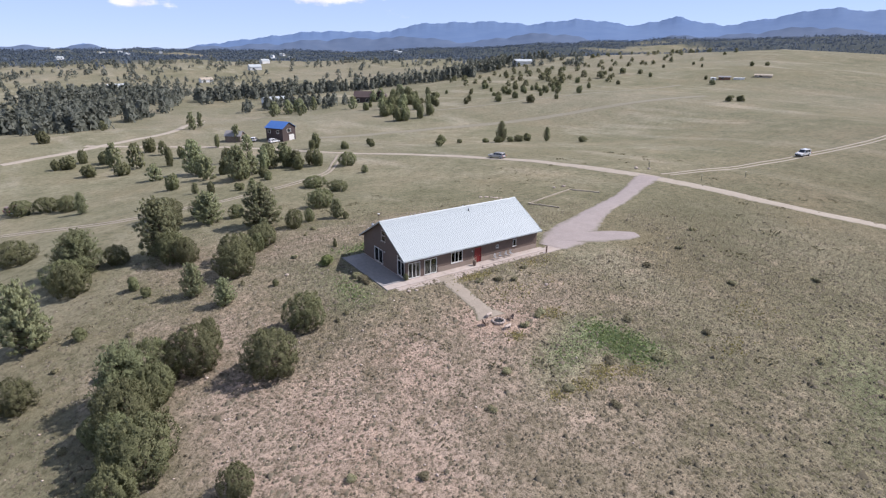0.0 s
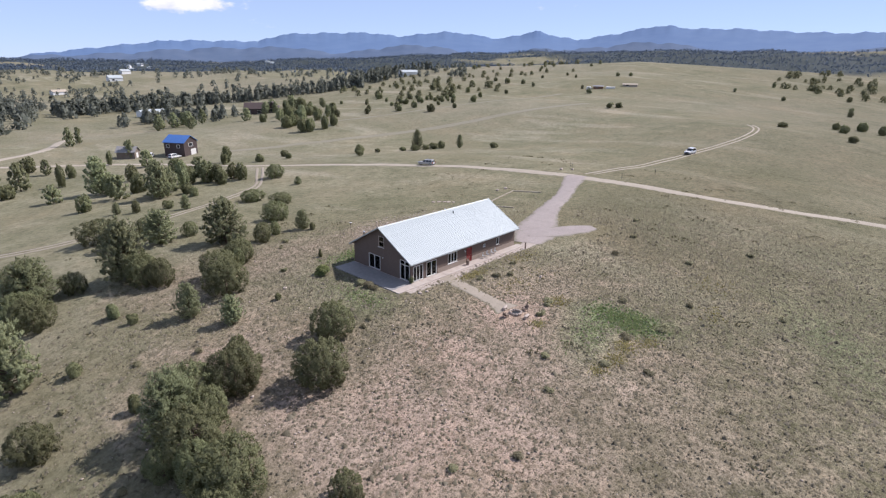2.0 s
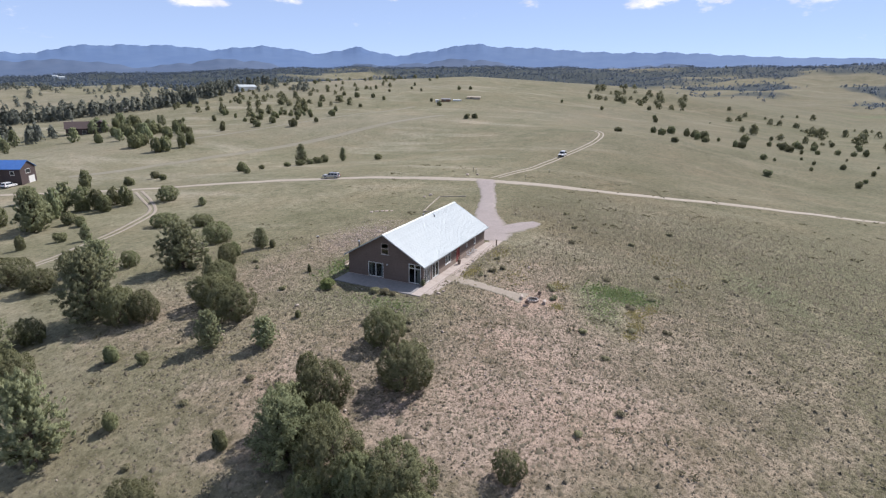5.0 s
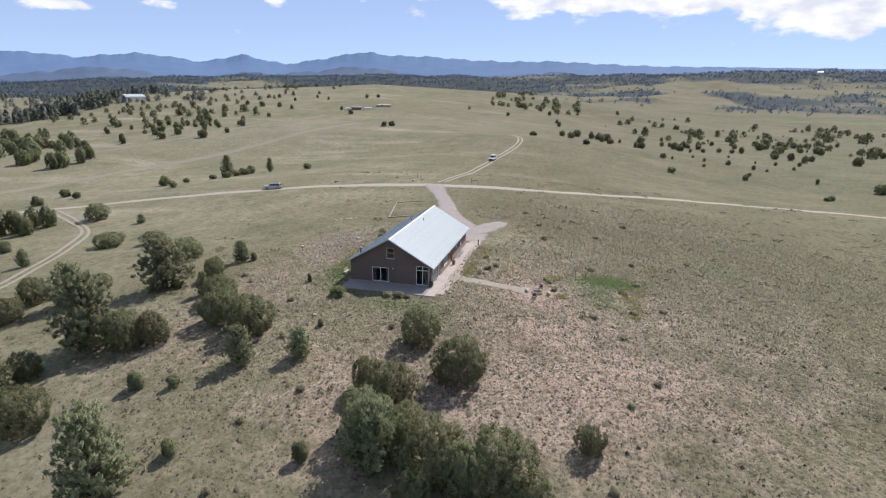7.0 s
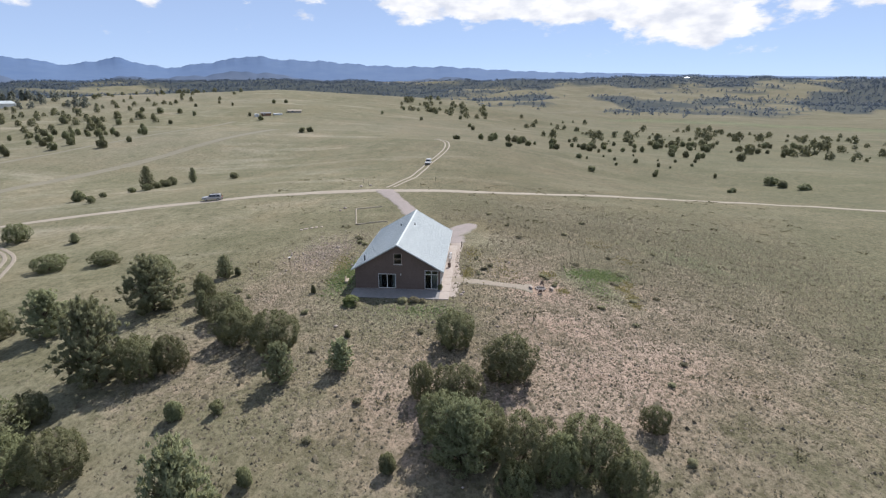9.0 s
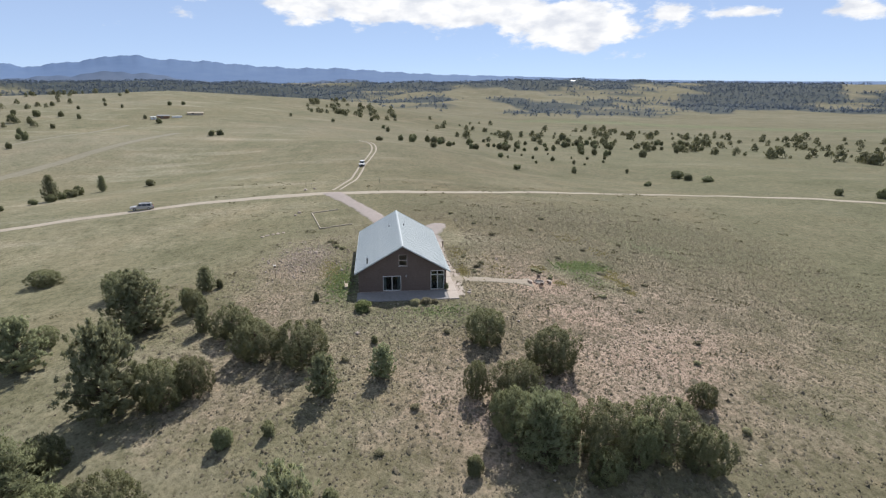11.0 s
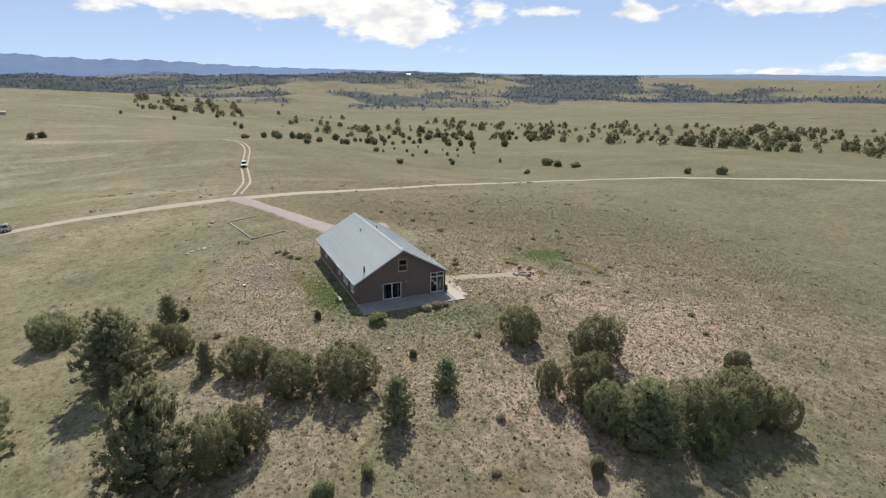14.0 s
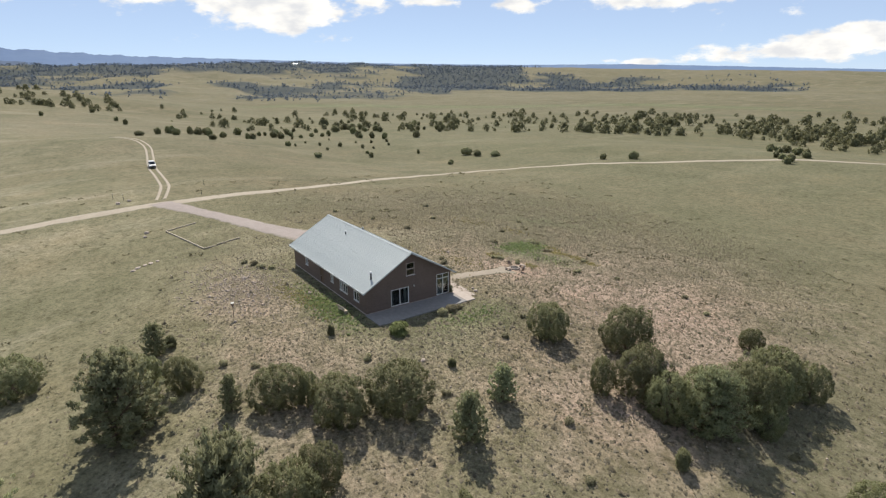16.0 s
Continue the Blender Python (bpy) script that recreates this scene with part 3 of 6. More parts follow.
# ---- roads, drive, footpath ----
ribbon("road", [(19, -221), (47, -205), (74, -169), (101, -132), (112, -92), (103, -52), (92, -25), (86.5, -5), (84, 22), (82, 36), (77, 62), (68, 85), (59, 104), (50, 120), (43, 138), (32, 168), (10, 192), (-30, 214)],
       [3.6, 3.6, 3.6, 3.6, 3.6, 3.6, 3.8, 4.2, 5.2, 4.6, 4.0, 3.8, 3.6, 3.4, 3.4, 3.4, 3.2, 3.2], M_ROAD, "pale dirt road winding across dry grassland")
ribbon("driveway", [(85, 23), (74, 18.5), (63, 13.8), (50, 9.4), (41, 5.5), (33, 1.5), (27, -0.8)], [7, 4.4, 4.2, 4.8, 6.8, 8.4, 5], M_GRAVEL, "pinkish gravel driveway leading to the house", 0.07, 0.5, 1.0)
ribbon("parking_pad", [(31, 2), (36, -0.5), (41, -2.6), (44.5, -4.2)], [5.5, 5.8, 5.2, 2.6], M_GRAVEL, "pinkish gravel parking pad beside the house", 0.09, 0.5, 1.0)
for side in (-1.0, 1.0):
    ribbon("wheel_track", [(90 - side * 0.5, 22 + side), (108, 18.2 + side), (130, 16.6 + side), (150, 15.6 + side), (172, 13 + side), (192, 11 + side), (210, 11.6 + side), (222, 14.5 + side), (232, 19.5 + side)],
           0.8, M_ROAD, "pale wheel rut of a grassy two-track lane", 0.05, 0.2)
    ribbon("wheel_track", [(44 + side, 121), (35.5 + side, 106), (27, 92.5 - side), (17, 85 - side), (0, 76 - side), (-16, 70 - side), (-30, 72 - side), (-51, 86 - side)],
           0.9, M_LANE, "pale wheel rut of a grassy two-track lane", 0.05, 0.2)
ribbon("far_road", [(-57, 188), (-40, 200), (-19, 216), (6, 235), (20, 268), (37, 312)], 4.0, M_ROAD, "pale dirt road climbing towards the pines", 0.1)
ribbon("old_track", [(60, 182), (79, 175), (130, 168), (190, 152), (240, 140), (281, 129)], 6.5, M_FAINT, "faint pale old track across the grassy slope", 0.04, 0.7, 3.0)
ribbon("old_track", [(120, 226), (180, 205), (250, 190), (330, 178)], 3.6, M_FAINT, "faint pale old track across the grassy slope", 0.04, 0.7, 3.0)
ribbon("footpath", [(5.4, -1.2), (4.9, -4), (4.5, -7.5), (4.1, -11.5), (3.9, -14)], [4.2, 2.6, 2.2, 2.3, 4.4], M_LANE, "trodden pinkish footpath to the fire ring", 0.05, 0.15, 1.0, "path")

ribbon("sandy_walk", [(-2.4, -1.7), (2, -1.9), (6, -2.0), (11, -1.75), (16, -1.6), (21, -1.7), (26, -1.5), (29, -0.6)], [1.6, 1.9, 2.6, 1.7, 1.3, 1.5, 2.4, 4.0], M_SAND, "pale trodden soil along the front walk", 0.04, 0.25, 0.8, "path")

# ---- the house ----
HL, HW, EAVE, RIDGE, HALF = 24.3, 12.66, 2.97, 6.9, 6.33
SLOPE = (RIDGE - EAVE) / (HALF + 0.5)
SOFFIT = 3.08   # top of the long walls


def pane_material():
    m, n, l, b = material("pane")
    n.remove(b)
    fr, tr, gl, mx = n.new("ShaderNodeFresnel"), n.new("ShaderNodeBsdfTransparent"), n.new("ShaderNodeBsdfGlossy"), n.new("ShaderNodeMixShader")
    fr.inputs[0].default_value = 1.55
    tr.inputs[0].default_value = (0.72, 0.78, 0.78, 1)
    gl.inputs["Roughness"].default_value = 0.02
    l.new(fr.outputs[0], mx.inputs[0])
    l.new(tr.outputs[0], mx.inputs[1])
    l.new(gl.outputs[0], mx.inputs[2])
    l.new(mx.outputs[0], n["Material Output"].inputs["Surface"])
    return m


M_PANE = pane_material()


def wall_cells(bm, along, z0, z1, openings, place):
    """A wall from 0 to along with openings (a0, a1, z0, z1) cut through; place(a, depth, z) puts it; 0.2 thick."""
    cuts_a = sorted({0.0, along, *[v for o in openings for v in o[:2]]})
    cuts_z = sorted({z0, z1, *[v for o in openings for v in o[2:] if z0 < v < z1]})
    for a0, a1 in zip(cuts_a, cuts_a[1:]):
        run = None
        for b0, b1 in zip(cuts_z, cuts_z[1:]):
            hole = any(o[0] - 1e-6 <= a0 and a1 <= o[1] + 1e-6 and o[2] - 1e-6 <= b0 and b1 <= o[3] + 1e-6 for o in openings)
            if hole:
                run = None
                continue
            p, q = place(a0, 0.0, b0), place(a1, 0.2, b1)
            box(bm, min(p[0], q[0]), min(p[1], q[1]), b0, max(p[0], q[0]), max(p[1], q[1]), b1)
    return bm


def welded(bm):
    bmesh.ops.remove_doubles(bm, verts=bm.verts[:], dist=0.0005)
    return bm


FRONT = [(0.42, 2.32, 0.06, 2.28), (3.05, 5.10, 0.06, 2.28), (7.6, 9.6, 0.85, 2.45), (11.9, 12.98, 0.04, 2.2), (15.9, 16.35, 1.6, 2.05), (19.3, 19.95, 1.2, 2.3)]
BACK = [(1.9, 3.3, 0.95, 2.2), (5.2, 6.4, 0.95, 2.2), (6.7, 7.5, 0.95, 2.2), (9.6, 10.4, 1.2, 2.2), (13.0, 13.9, 0.04, 2.1), (18.6, 19.6, 1.2, 2.2)]
GABLE = [(0.32, 2.26, 0.10, 2.96), (6.6, 9.16, 0.12, 2.3)]
ATTIC = (5.68, 6.86, 3.82, 5.43)

house = thing("house", pose(0, 0, 0), "long brown barn-style house with pale metal gable roof and concrete apron", "house")


def rake(y):
    return EAVE + SLOPE * (min(y, HW - y) + 0.5) - 0.14


def gable_top(bm, x0, x1, hole):
    """The triangle above the wall plate, round an opening where there is one."""
    base = SOFFIT
    if hole:
        a, b, c, d = hole
        shapes = [[(0, base), (a, base), (a, rake(a)), (0, rake(0))], [(b, base), (HW, base), (HW, rake(HW)), (b, rake(b))],
                  [(a, base), (b, base), (b, c), (a, c)], [(a, d), (b, d), (b, rake(b)), (HALF, rake(HALF)), (a, rake(a))]]
    else:
        shapes = [[(0, base), (HW, base), (HW, rake(HW)), (HALF, rake(HALF)), (0, rake(0))]]
    for s in shapes:
        prism(bm, s, lambda u, v: (x0, u, v), lambda u, v: (x1, u, v))


def siding_material():
    m, n, l, b = material("brown_lap_siding", 0.72)
    c = n.new("ShaderNodeTexCoord")
    sep = n.new("ShaderNodeSeparateXYZ")
    l.new(c.outputs["Object"], sep.inputs[0])
    lap = maths(n, l, "FRACT", maths(n, l, "MULTIPLY", sep.outputs[2], 6.2))
    row = maths(n, l, "FLOOR", maths(n, l, "MULTIPLY", sep.outputs[2], 6.2))
    wn_ = n.new("ShaderNodeTexWhiteNoise")
    wn_.noise_dimensions = "1D"
    l.new(row, wn_.inputs["W"])
    grain = noise_node(n, l, 3.0, 8, 0.65, stretch=(1, 1, 2))
    wear = noise_node(n, l, 0.35, 4, 0.6)
    t = maths(n, l, "ADD", maths(n, l, "MULTIPLY", grain, 0.6), maths(n, l, "MULTIPLY_ADD", wn_.outputs[0], 0.05, maths(n, l, "MULTIPLY", wear, 0.3)))
    l.new(ramp(n, l, t, [(0.35, (0.122, 0.089, 0.072)), (0.7, (0.195, 0.143, 0.115))]), b.inputs["Base Color"])
    bump(n, l, b, maths(n, l, "ADD", lap, maths(n, l, "MULTIPLY", grain, 0.25)), 0.2, 0.012)
    return m


M_LAP = siding_material()
bm = wall_cells(bmesh.new(), HL, 0.0, SOFFIT, FRONT, lambda a, d, z: (a, d, z))
part("front_wall", welded(bm), M_LAP, house)
bm = wall_cells(bmesh.new(), HL, 0.0, SOFFIT, BACK, lambda a, d, z: (a, HW - d, z))
part("back_wall", welded(bm), M_LAP, house)
bm = wall_cells(bmesh.new(), HW - 0.4, 0.0, SOFFIT, [(a - 0.2, b - 0.2, c, d) for a, b, c, d in GABLE], lambda a, d, z: (d, a + 0.2, z))
part("gable_wall", welded(bm), M_LAP, house)
bm = bmesh.new()
gable_top(bm, 0, 0.2, ATTIC)
part("gable_peak", welded(bm), M_LAP, house)
bm = wall_cells(bmesh.new(), HW - 0.4, 0.0, SOFFIT, [], lambda a, d, z: (HL - d, a + 0.2, z))
part("gable_wall", welded(bm), M_LAP, house)
bm = bmesh.new()
gable_top(bm, HL - 0.2, HL, None)
part("gable_peak", bm, M_LAP, house)
# paler tan band, slightly proud of the wall, along the front's foot
for x0, x1 in ((5.35, 11.78), (13.1, HL)):
    part("wainscot", bevelled(box(bmesh.new(), x0, -0.03, 0.0, x1, -0.003, 0.74), 0.01), M_LOWER_BAND, house, "paler tan band along the foot of the front wall")
part("floor", box(bmesh.new(), 0.2, 0.2, -0.3, HL - 0.2, HW - 0.2, 0.03), M_DARK, house)
part("ceiling", box(bmesh.new(), 0.2, 0.2, SOFFIT - 0.12, HL - 0.2, HW - 0.2, SOFFIT - 0.02), M_WHITE, house)
part("foundation", box(bmesh.new(), -0.03, -0.03, -0.4, HL + 0.03, HW + 0.03, -0.002), M_CONCRETE, house)

# roof: a deck, ribbed metal panels on each slope, ridge cap and edge trim
bm = bmesh.new()
prism(bm, [(-0.48, EAVE - 0.13), (HALF, RIDGE - 0.13), (HW + 0.48, EAVE - 0.13), (HW + 0.48, EAVE - 0.03), (HALF, RIDGE - 0.03), (-0.48, EAVE - 0.03)],
      lambda u, v: (-0.52, u, v), lambda u, v: (HL + 0.52, u, v))
part("roof_deck", bm, M_SIDING, house, "brown timber roof deck and soffit")
PANEL = (HL + 1.1) / 28


def panel_mesh(sign):
    bm = bmesh.new()
    prof, ribs = [], 3
    for i in range(ribs):
        o = i * PANEL / ribs
        prof += [(o, 0), (o + 0.02, 0.02), (o + 0.05, 0.02), (o + 0.07, 0)]
    prof.append((PANEL - 0.003, 0))
    rows = []
    for run, z in ((-0.53, EAVE), (HALF - 0.005, RIDGE)):
        y = run if sign > 0 else HW - run
        rows.append([bm.verts.new((u, y, z + h - 0.02 + SLOPE * 0)) for u, h in prof])
        rows.append([bm.verts.new((u, y, z - 0.026)) for u, h in prof])
    a, a0, b, b0 = rows
    for i in range(len(prof) - 1):
        bm.faces.new((a[i], a[i + 1], b[i + 1], b[i]))
        bm.faces.new((a0[i], b0[i], b0[i + 1], a0[i + 1]))
        bm.faces.new((a[i], a0[i], a0[i + 1], a[i + 1]))
    bmesh.ops.recalc_face_normals(bm, faces=bm.faces[:])
    me = bpy.data.meshes.new("roof_panel")
    bm.to_mesh(me)
    bm.free()
    me.materials.append(M_ROOF)
    return me


for sign in (1, -1):
    me = panel_mesh(sign)
    for i in range(28):
        ob = new("roof_panel", me)
        ob.parent, ob.location = house, (-0.55 + i * PANEL, 0, 0)
bm = bmesh.new()
prism(bm, [(HALF - 0.2, RIDGE - 0.115 + 0.03), (HALF, RIDGE + 0.03), (HALF + 0.2, RIDGE - 0.115 + 0.03), (HALF + 0.2, RIDGE - 0.115 + 0.045), (HALF, RIDGE + 0.047), (HALF - 0.2, RIDGE - 0.115 + 0.045)],
      lambda u, v: (-0.56, u, v), lambda u, v: (HL + 0.56, u, v))
part("ridge_cap", bm, M_TRIM_METAL, house)
for x0 in (-0.57, HL + 0.53):
    for s in (1, -1):
        bm = bmesh.new()
        o = [(-0.54, EAVE + 0.02), (HALF, RIDGE + 0.02), (HALF, RIDGE - 0.17), (-0.54, EAVE - 0.17)]
        prism(bm, [(u if s > 0 else HW - u, v) for u, v in o], lambda u, v: (x0, u, v), lambda u, v: (x0 + 0.04, u, v))
        part("rake_trim", bm, M_TRIM_METAL, house)
for y0 in (-0.57, HW + 0.53):
    part("eave_trim", box(bmesh.new(), -0.53, y0, EAVE - 0.2, HL + 0.53, y0 + 0.04, EAVE - 0.03), M_TRIM_METAL, house)


def opening_unit(name, parent, a0, a1, z0, z1, to, panes=2, transom=0.0, label="", sill=True, frame_w=0.06, mat=None):
    """A framed window or glazed door: to(a, depth, z) puts it, with depth 0 on the outer wall face and positive inwards."""
    def slab(bm, a, b, d0, d1, c, d):
        p, q = to(a, d0, c), to(b, d1, d)
        box(bm, min(p[0], q[0]), min(p[1], q[1]), c, max(p[0], q[0]), max(p[1], q[1]), d)
    bm = bmesh.new()
    w = frame_w
    slab(bm, a0 - 0.02, a0 + w, -0.035, 0.12, z0, z1)
    slab(bm, a1 - w, a1 + 0.02, -0.035, 0.12, z0, z1)
    slab(bm, a0 - 0.02, a1 + 0.02, -0.037, 0.12, z1 - w, z1 + 0.02)
    slab(bm, a0 - 0.02, a1 + 0.02, -0.037, 0.12, z0 - 0.03, z0 + w)
    top = z1 - w
    if transom:
        slab(bm, a0 + w, a1 - w, -0.02, 0.1, z1 - transom - 0.05, z1 - transom + 0.05)
        top = z1 - transom - 0.05
    cols = [a0 + w + (a1 - a0 - 2 * w) * i / panes for i in range(panes + 1)]
    for c in cols[1:-1]:
        slab(bm, c - 0.05, c + 0.05, -0.02, 0.1, z0 + w, z1 - w)
    fr = part(name, bm, mat or M_WHITE, parent, label)
    for c0, c1 in zip(cols, cols[1:]):
        c0, c1 = c0 + (0.05 if c0 != cols[0] else 0), c1 - (0.05 if c1 != cols[-1] else 0)
        spans = [(z0 + w, top)] + ([(z1 - transom + 0.05, z1 - w)] if transom else [])
        for s0, s1 in spans:
            bm = bmesh.new()
            slab(bm, c0, c1, 0.04, 0.055, s0, s1)
            g = part("pane", bm, M_PANE, fr)
            g.visible_shadow = False
    if sill:
        bm = bmesh.new()
        slab(bm, a0 - 0.1, a1 + 0.1, -0.09, 0.0, z0 - 0.075, z0 - 0.035)
        part("sill", bm, M_WHITE, fr)
    return fr


to_front = lambda a, d, z: (a, d, z)
to_back = lambda a, d, z: (a, HW - d, z)
to_gable = lambda a, d, z: (d, a, z)
opening_unit("patio_door", house, *FRONT[0], to_front, 3, 0, "white-framed glazed patio door", False)
opening_unit("patio_door", house, *FRONT[1], to_front, 2, 0, "white-framed glazed patio door", False)
opening_unit("window", house, *FRONT[2], to_front, 3)
opening_unit("window", house, *FRONT[4], to_front, 1)
opening_unit("window", house, *FRONT[5], to_front, 1)
for o in BACK[:4] + BACK[5:]:
    opening_unit("window", house, *o, to_back, 2)
opening_unit("corner_window", house, *GABLE[0], to_gable, 2, 0.62, "tall white-framed glazing with small upper lights", False)
opening_unit("patio_door", house, *GABLE[1], to_gable, 2, 0, "white-framed sliding glass door", False)
opening_unit("attic_window", house, *ATTIC, to_gable, 1, 0.8, frame_w=0.05, mat=M_TAN_TRIM)


def panelled_door(a0, a1, z0, z1, to, mat, label):
    def slab(bm, a, b, d0, d1, c, d):
        p, q = to(a, d0, c), to(b, d1, d)
        box(bm, min(p[0], q[0]), min(p[1], q[1]), c, max(p[0], q[0]), max(p[1], q[1]), d)
    bm = bmesh.new()
    slab(bm, a0, a1, 0.05, 0.1, z0, z1)
    for u in (0.12, 0.58):
        for c, d in ((0.2, 0.75), (0.95, 1.45), (1.6, 1.95)):
            slab(bm, a0 + u, a0 + u + 0.38, 0.035, 0.05, z0 + c, z0 + d)
    door = part("door", bm, mat, house, label)
    bm = bmesh.new()
    slab(bm, a0 - 0.09, a0, -0.03, 0.06, z0, z1 + 0.09)
    slab(bm, a1, a1 + 0.09, -0.03, 0.06, z0, z1 + 0.09)
    slab(bm, a0, a1, -0.03, 0.06, z1, z1 + 0.09)
    part("door_casing", bm, mat, door)
    p = to(a1 - 0.12, -0.01, z0 + 1.0)
    bm = bmesh.new()
    tube(bm, p, (p[0], p[1] + 0.06, p[2]), 0.035, 0.035)
    part("knob", bm, M_STEEL, door)


panelled_door(*FRONT[3], to_front, M_RED, "red panelled front door")
panelled_door(*BACK[4], to_back, M_SIDING, "brown panelled back door")

M_CURTAIN = plain("pale_curtain", (0.50, 0.48, 0.46), (0.64, 0.62, 0.60), 4, 0.9, relief=0.1)
for a, b, c, d in ((0.45, 1.15, 0.15, 2.25), (6.75, 7.15, 0.2, 2.2), (8.7, 9.05, 0.2, 2.2)):
    n_fold = max(4, int((b - a) / 0.07))
    bm = bmesh.new()
    cols = [[bm.verts.new((0.30 + 0.03 * (i % 2), a + (b - a) * i / n_fold, z)) for z in (c, d)] for i in range(n_fold + 1)]
    for p, q in zip(cols, cols[1:]):
        bm.faces.new((p[0], q[0], q[1], p[1]))
    bmesh.ops.solidify(bm, geom=bm.faces[:], thickness=0.012)
    part("curtain", bm, M_CURTAIN, house, "pale pleated curtain behind the glass")

# flue, roof vents, wall lamps
flue = part("flue", tube(bmesh.new(), (0.95, 11.35, 3.35), (0.95, 11.35, 4.85), 0.11, 0.11, 12), M_PIPE, house, "black stove flue with pale rain cap", True)
part("rain_cap", tube(bmesh.new(), (0.95, 11.35, 4.85), (0.95, 11.35, 5.0), 0.19, 0.1, 12), M_STEEL, flue)
for x, y in ((15.3, 7.85), (14.6, 5.4)):
    z = RIDGE - SLOPE * abs(y - HALF)
    v = part("roof_vent", tube(bmesh.new(), (x, y, z - 0.1), (x, y, z + 0.38), 0.07, 0.07, 10), M_PIPE, house, "", True)
    part("vent_cap", tube(bmesh.new(), (x, y, z + 0.36), (x, y, z + 0.48), 0.13, 0.09, 10), M_STEEL, v)
for a, b in (((-0.16, 5.85, 2.3), (0.0, 5.85, 2.3)), ((11.3, -0.16, 2.0), (11.3, 0.0, 2.0))):
    lamp = part("wall_lamp", tube(bmesh.new(), b, a, 0.05, 0.05, 8), M_STEEL, house)
    part("lamp_glass", tube(bmesh.new(), (a[0], a[1], a[2] - 0.13), (a[0], a[1], a[2] + 0.1), 0.06, 0.08, 8), M_WHITE, lamp)

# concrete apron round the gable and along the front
# terrace colour is darkened to stand for the house shadow across it
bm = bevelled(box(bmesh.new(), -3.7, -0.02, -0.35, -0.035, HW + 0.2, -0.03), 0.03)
tagged(part("gable_terrace", bm, M_SHADED_CONCRETE), "concrete terrace along the gable wall, coloured darker for its shade", "pavement", kind="structure")
for i in range(9):
    x0 = -3.7 + i * (HL + 4.6) / 9
    bm = bevelled(box(bmesh.new(), x0 + 0.008, -1.45, -0.35, x0 + (HL + 4.6) / 9 - 0.008, -0.035, -0.03), 0.02)
    tagged(part("front_walk", bm, M_CONCRETE), "pale concrete slab of the front walk", "pavement", kind="structure")


# ---- trees ----
def blades(points, normals, size, rng, spread=0.6, face=False, wide=0.38):
    """Sprigs: at each point two leaf blades that point outwards or, with face, that lie along the crown and rise; returns vertices and triangles."""
    n = len(points)
    vs, fs = [], []
    for k in range(2):
        d = normals + rng.normal(0, spread, (n, 3))
        d /= np.linalg.norm(d, axis=1)[:, None] + 1e-9
        if face:
            out = d
            d = np.array([0, 0, 1.0]) + rng.normal(0, 0.4, (n, 3)) + 0.6 * out
            s = np.cross(d, out)
            d /= np.linalg.norm(d, axis=1)[:, None] + 1e-9
        else:
            s = np.cross(d, rng.normal(0, 1, (n, 3)))
        s /= np.linalg.norm(s, axis=1)[:, None] + 1e-9
        ln = (size * rng.uniform(0.6, 1.4, n))[:, None]
        base = points - d * ln * 0.35
        v = np.stack([base - s * ln * wide, base + s * ln * wide, base + d * ln + s * ln * wide * 0.5, base + d * ln * 0.9 - s * ln * wide * 0.55], 1)
        vs.append(v.reshape(-1, 3))
        i = np.arange(n)[:, None] * 4 + k * n * 4
        fs.append(np.concatenate([i + [0, 1, 2], i + [0, 2, 3]]))
    return np.concatenate(vs), np.concatenate(fs)


def needles(points, out, tips, size, rng, wide=0.3, spread=0.45, each=2):
    """Needle sprays: at each point one or more slim triangles that lie along the crown's skin; out faces away from the crown, tips is the way that they grow."""
    n = len(points)
    vs, ns = [], []
    size = np.broadcast_to(np.asarray(size, float), (n,))
    for _ in range(each):
        o = out + rng.normal(0, spread, (n, 3))
        o /= np.linalg.norm(o, axis=1)[:, None] + 1e-9
        d = tips + rng.normal(0, 0.45, (n, 3))
        d -= o * (np.sum(d * o, axis=1) * 0.7)[:, None]
        d /= np.linalg.norm(d, axis=1)[:, None] + 1e-9
        s = np.cross(o, d)
        s /= np.linalg.norm(s, axis=1)[:, None] + 1e-9
        ln = (size * rng.uniform(0.6, 1.4, n))[:, None]
        base = points - d * ln * 0.4
        vs.append(np.stack([base + s * ln * wide, base + d * ln, base - s * ln * wide], 1)[:, ::-1].reshape(-1, 3))
        soft = out * 0.8 + o * 0.45
        soft /= np.linalg.norm(soft, axis=1)[:, None] + 1e-9
        ns.append(np.repeat(soft, 3, axis=0))
    v = np.concatenate(vs)
    return v, np.arange(len(v)).reshape(-1, 3), np.concatenate(ns)


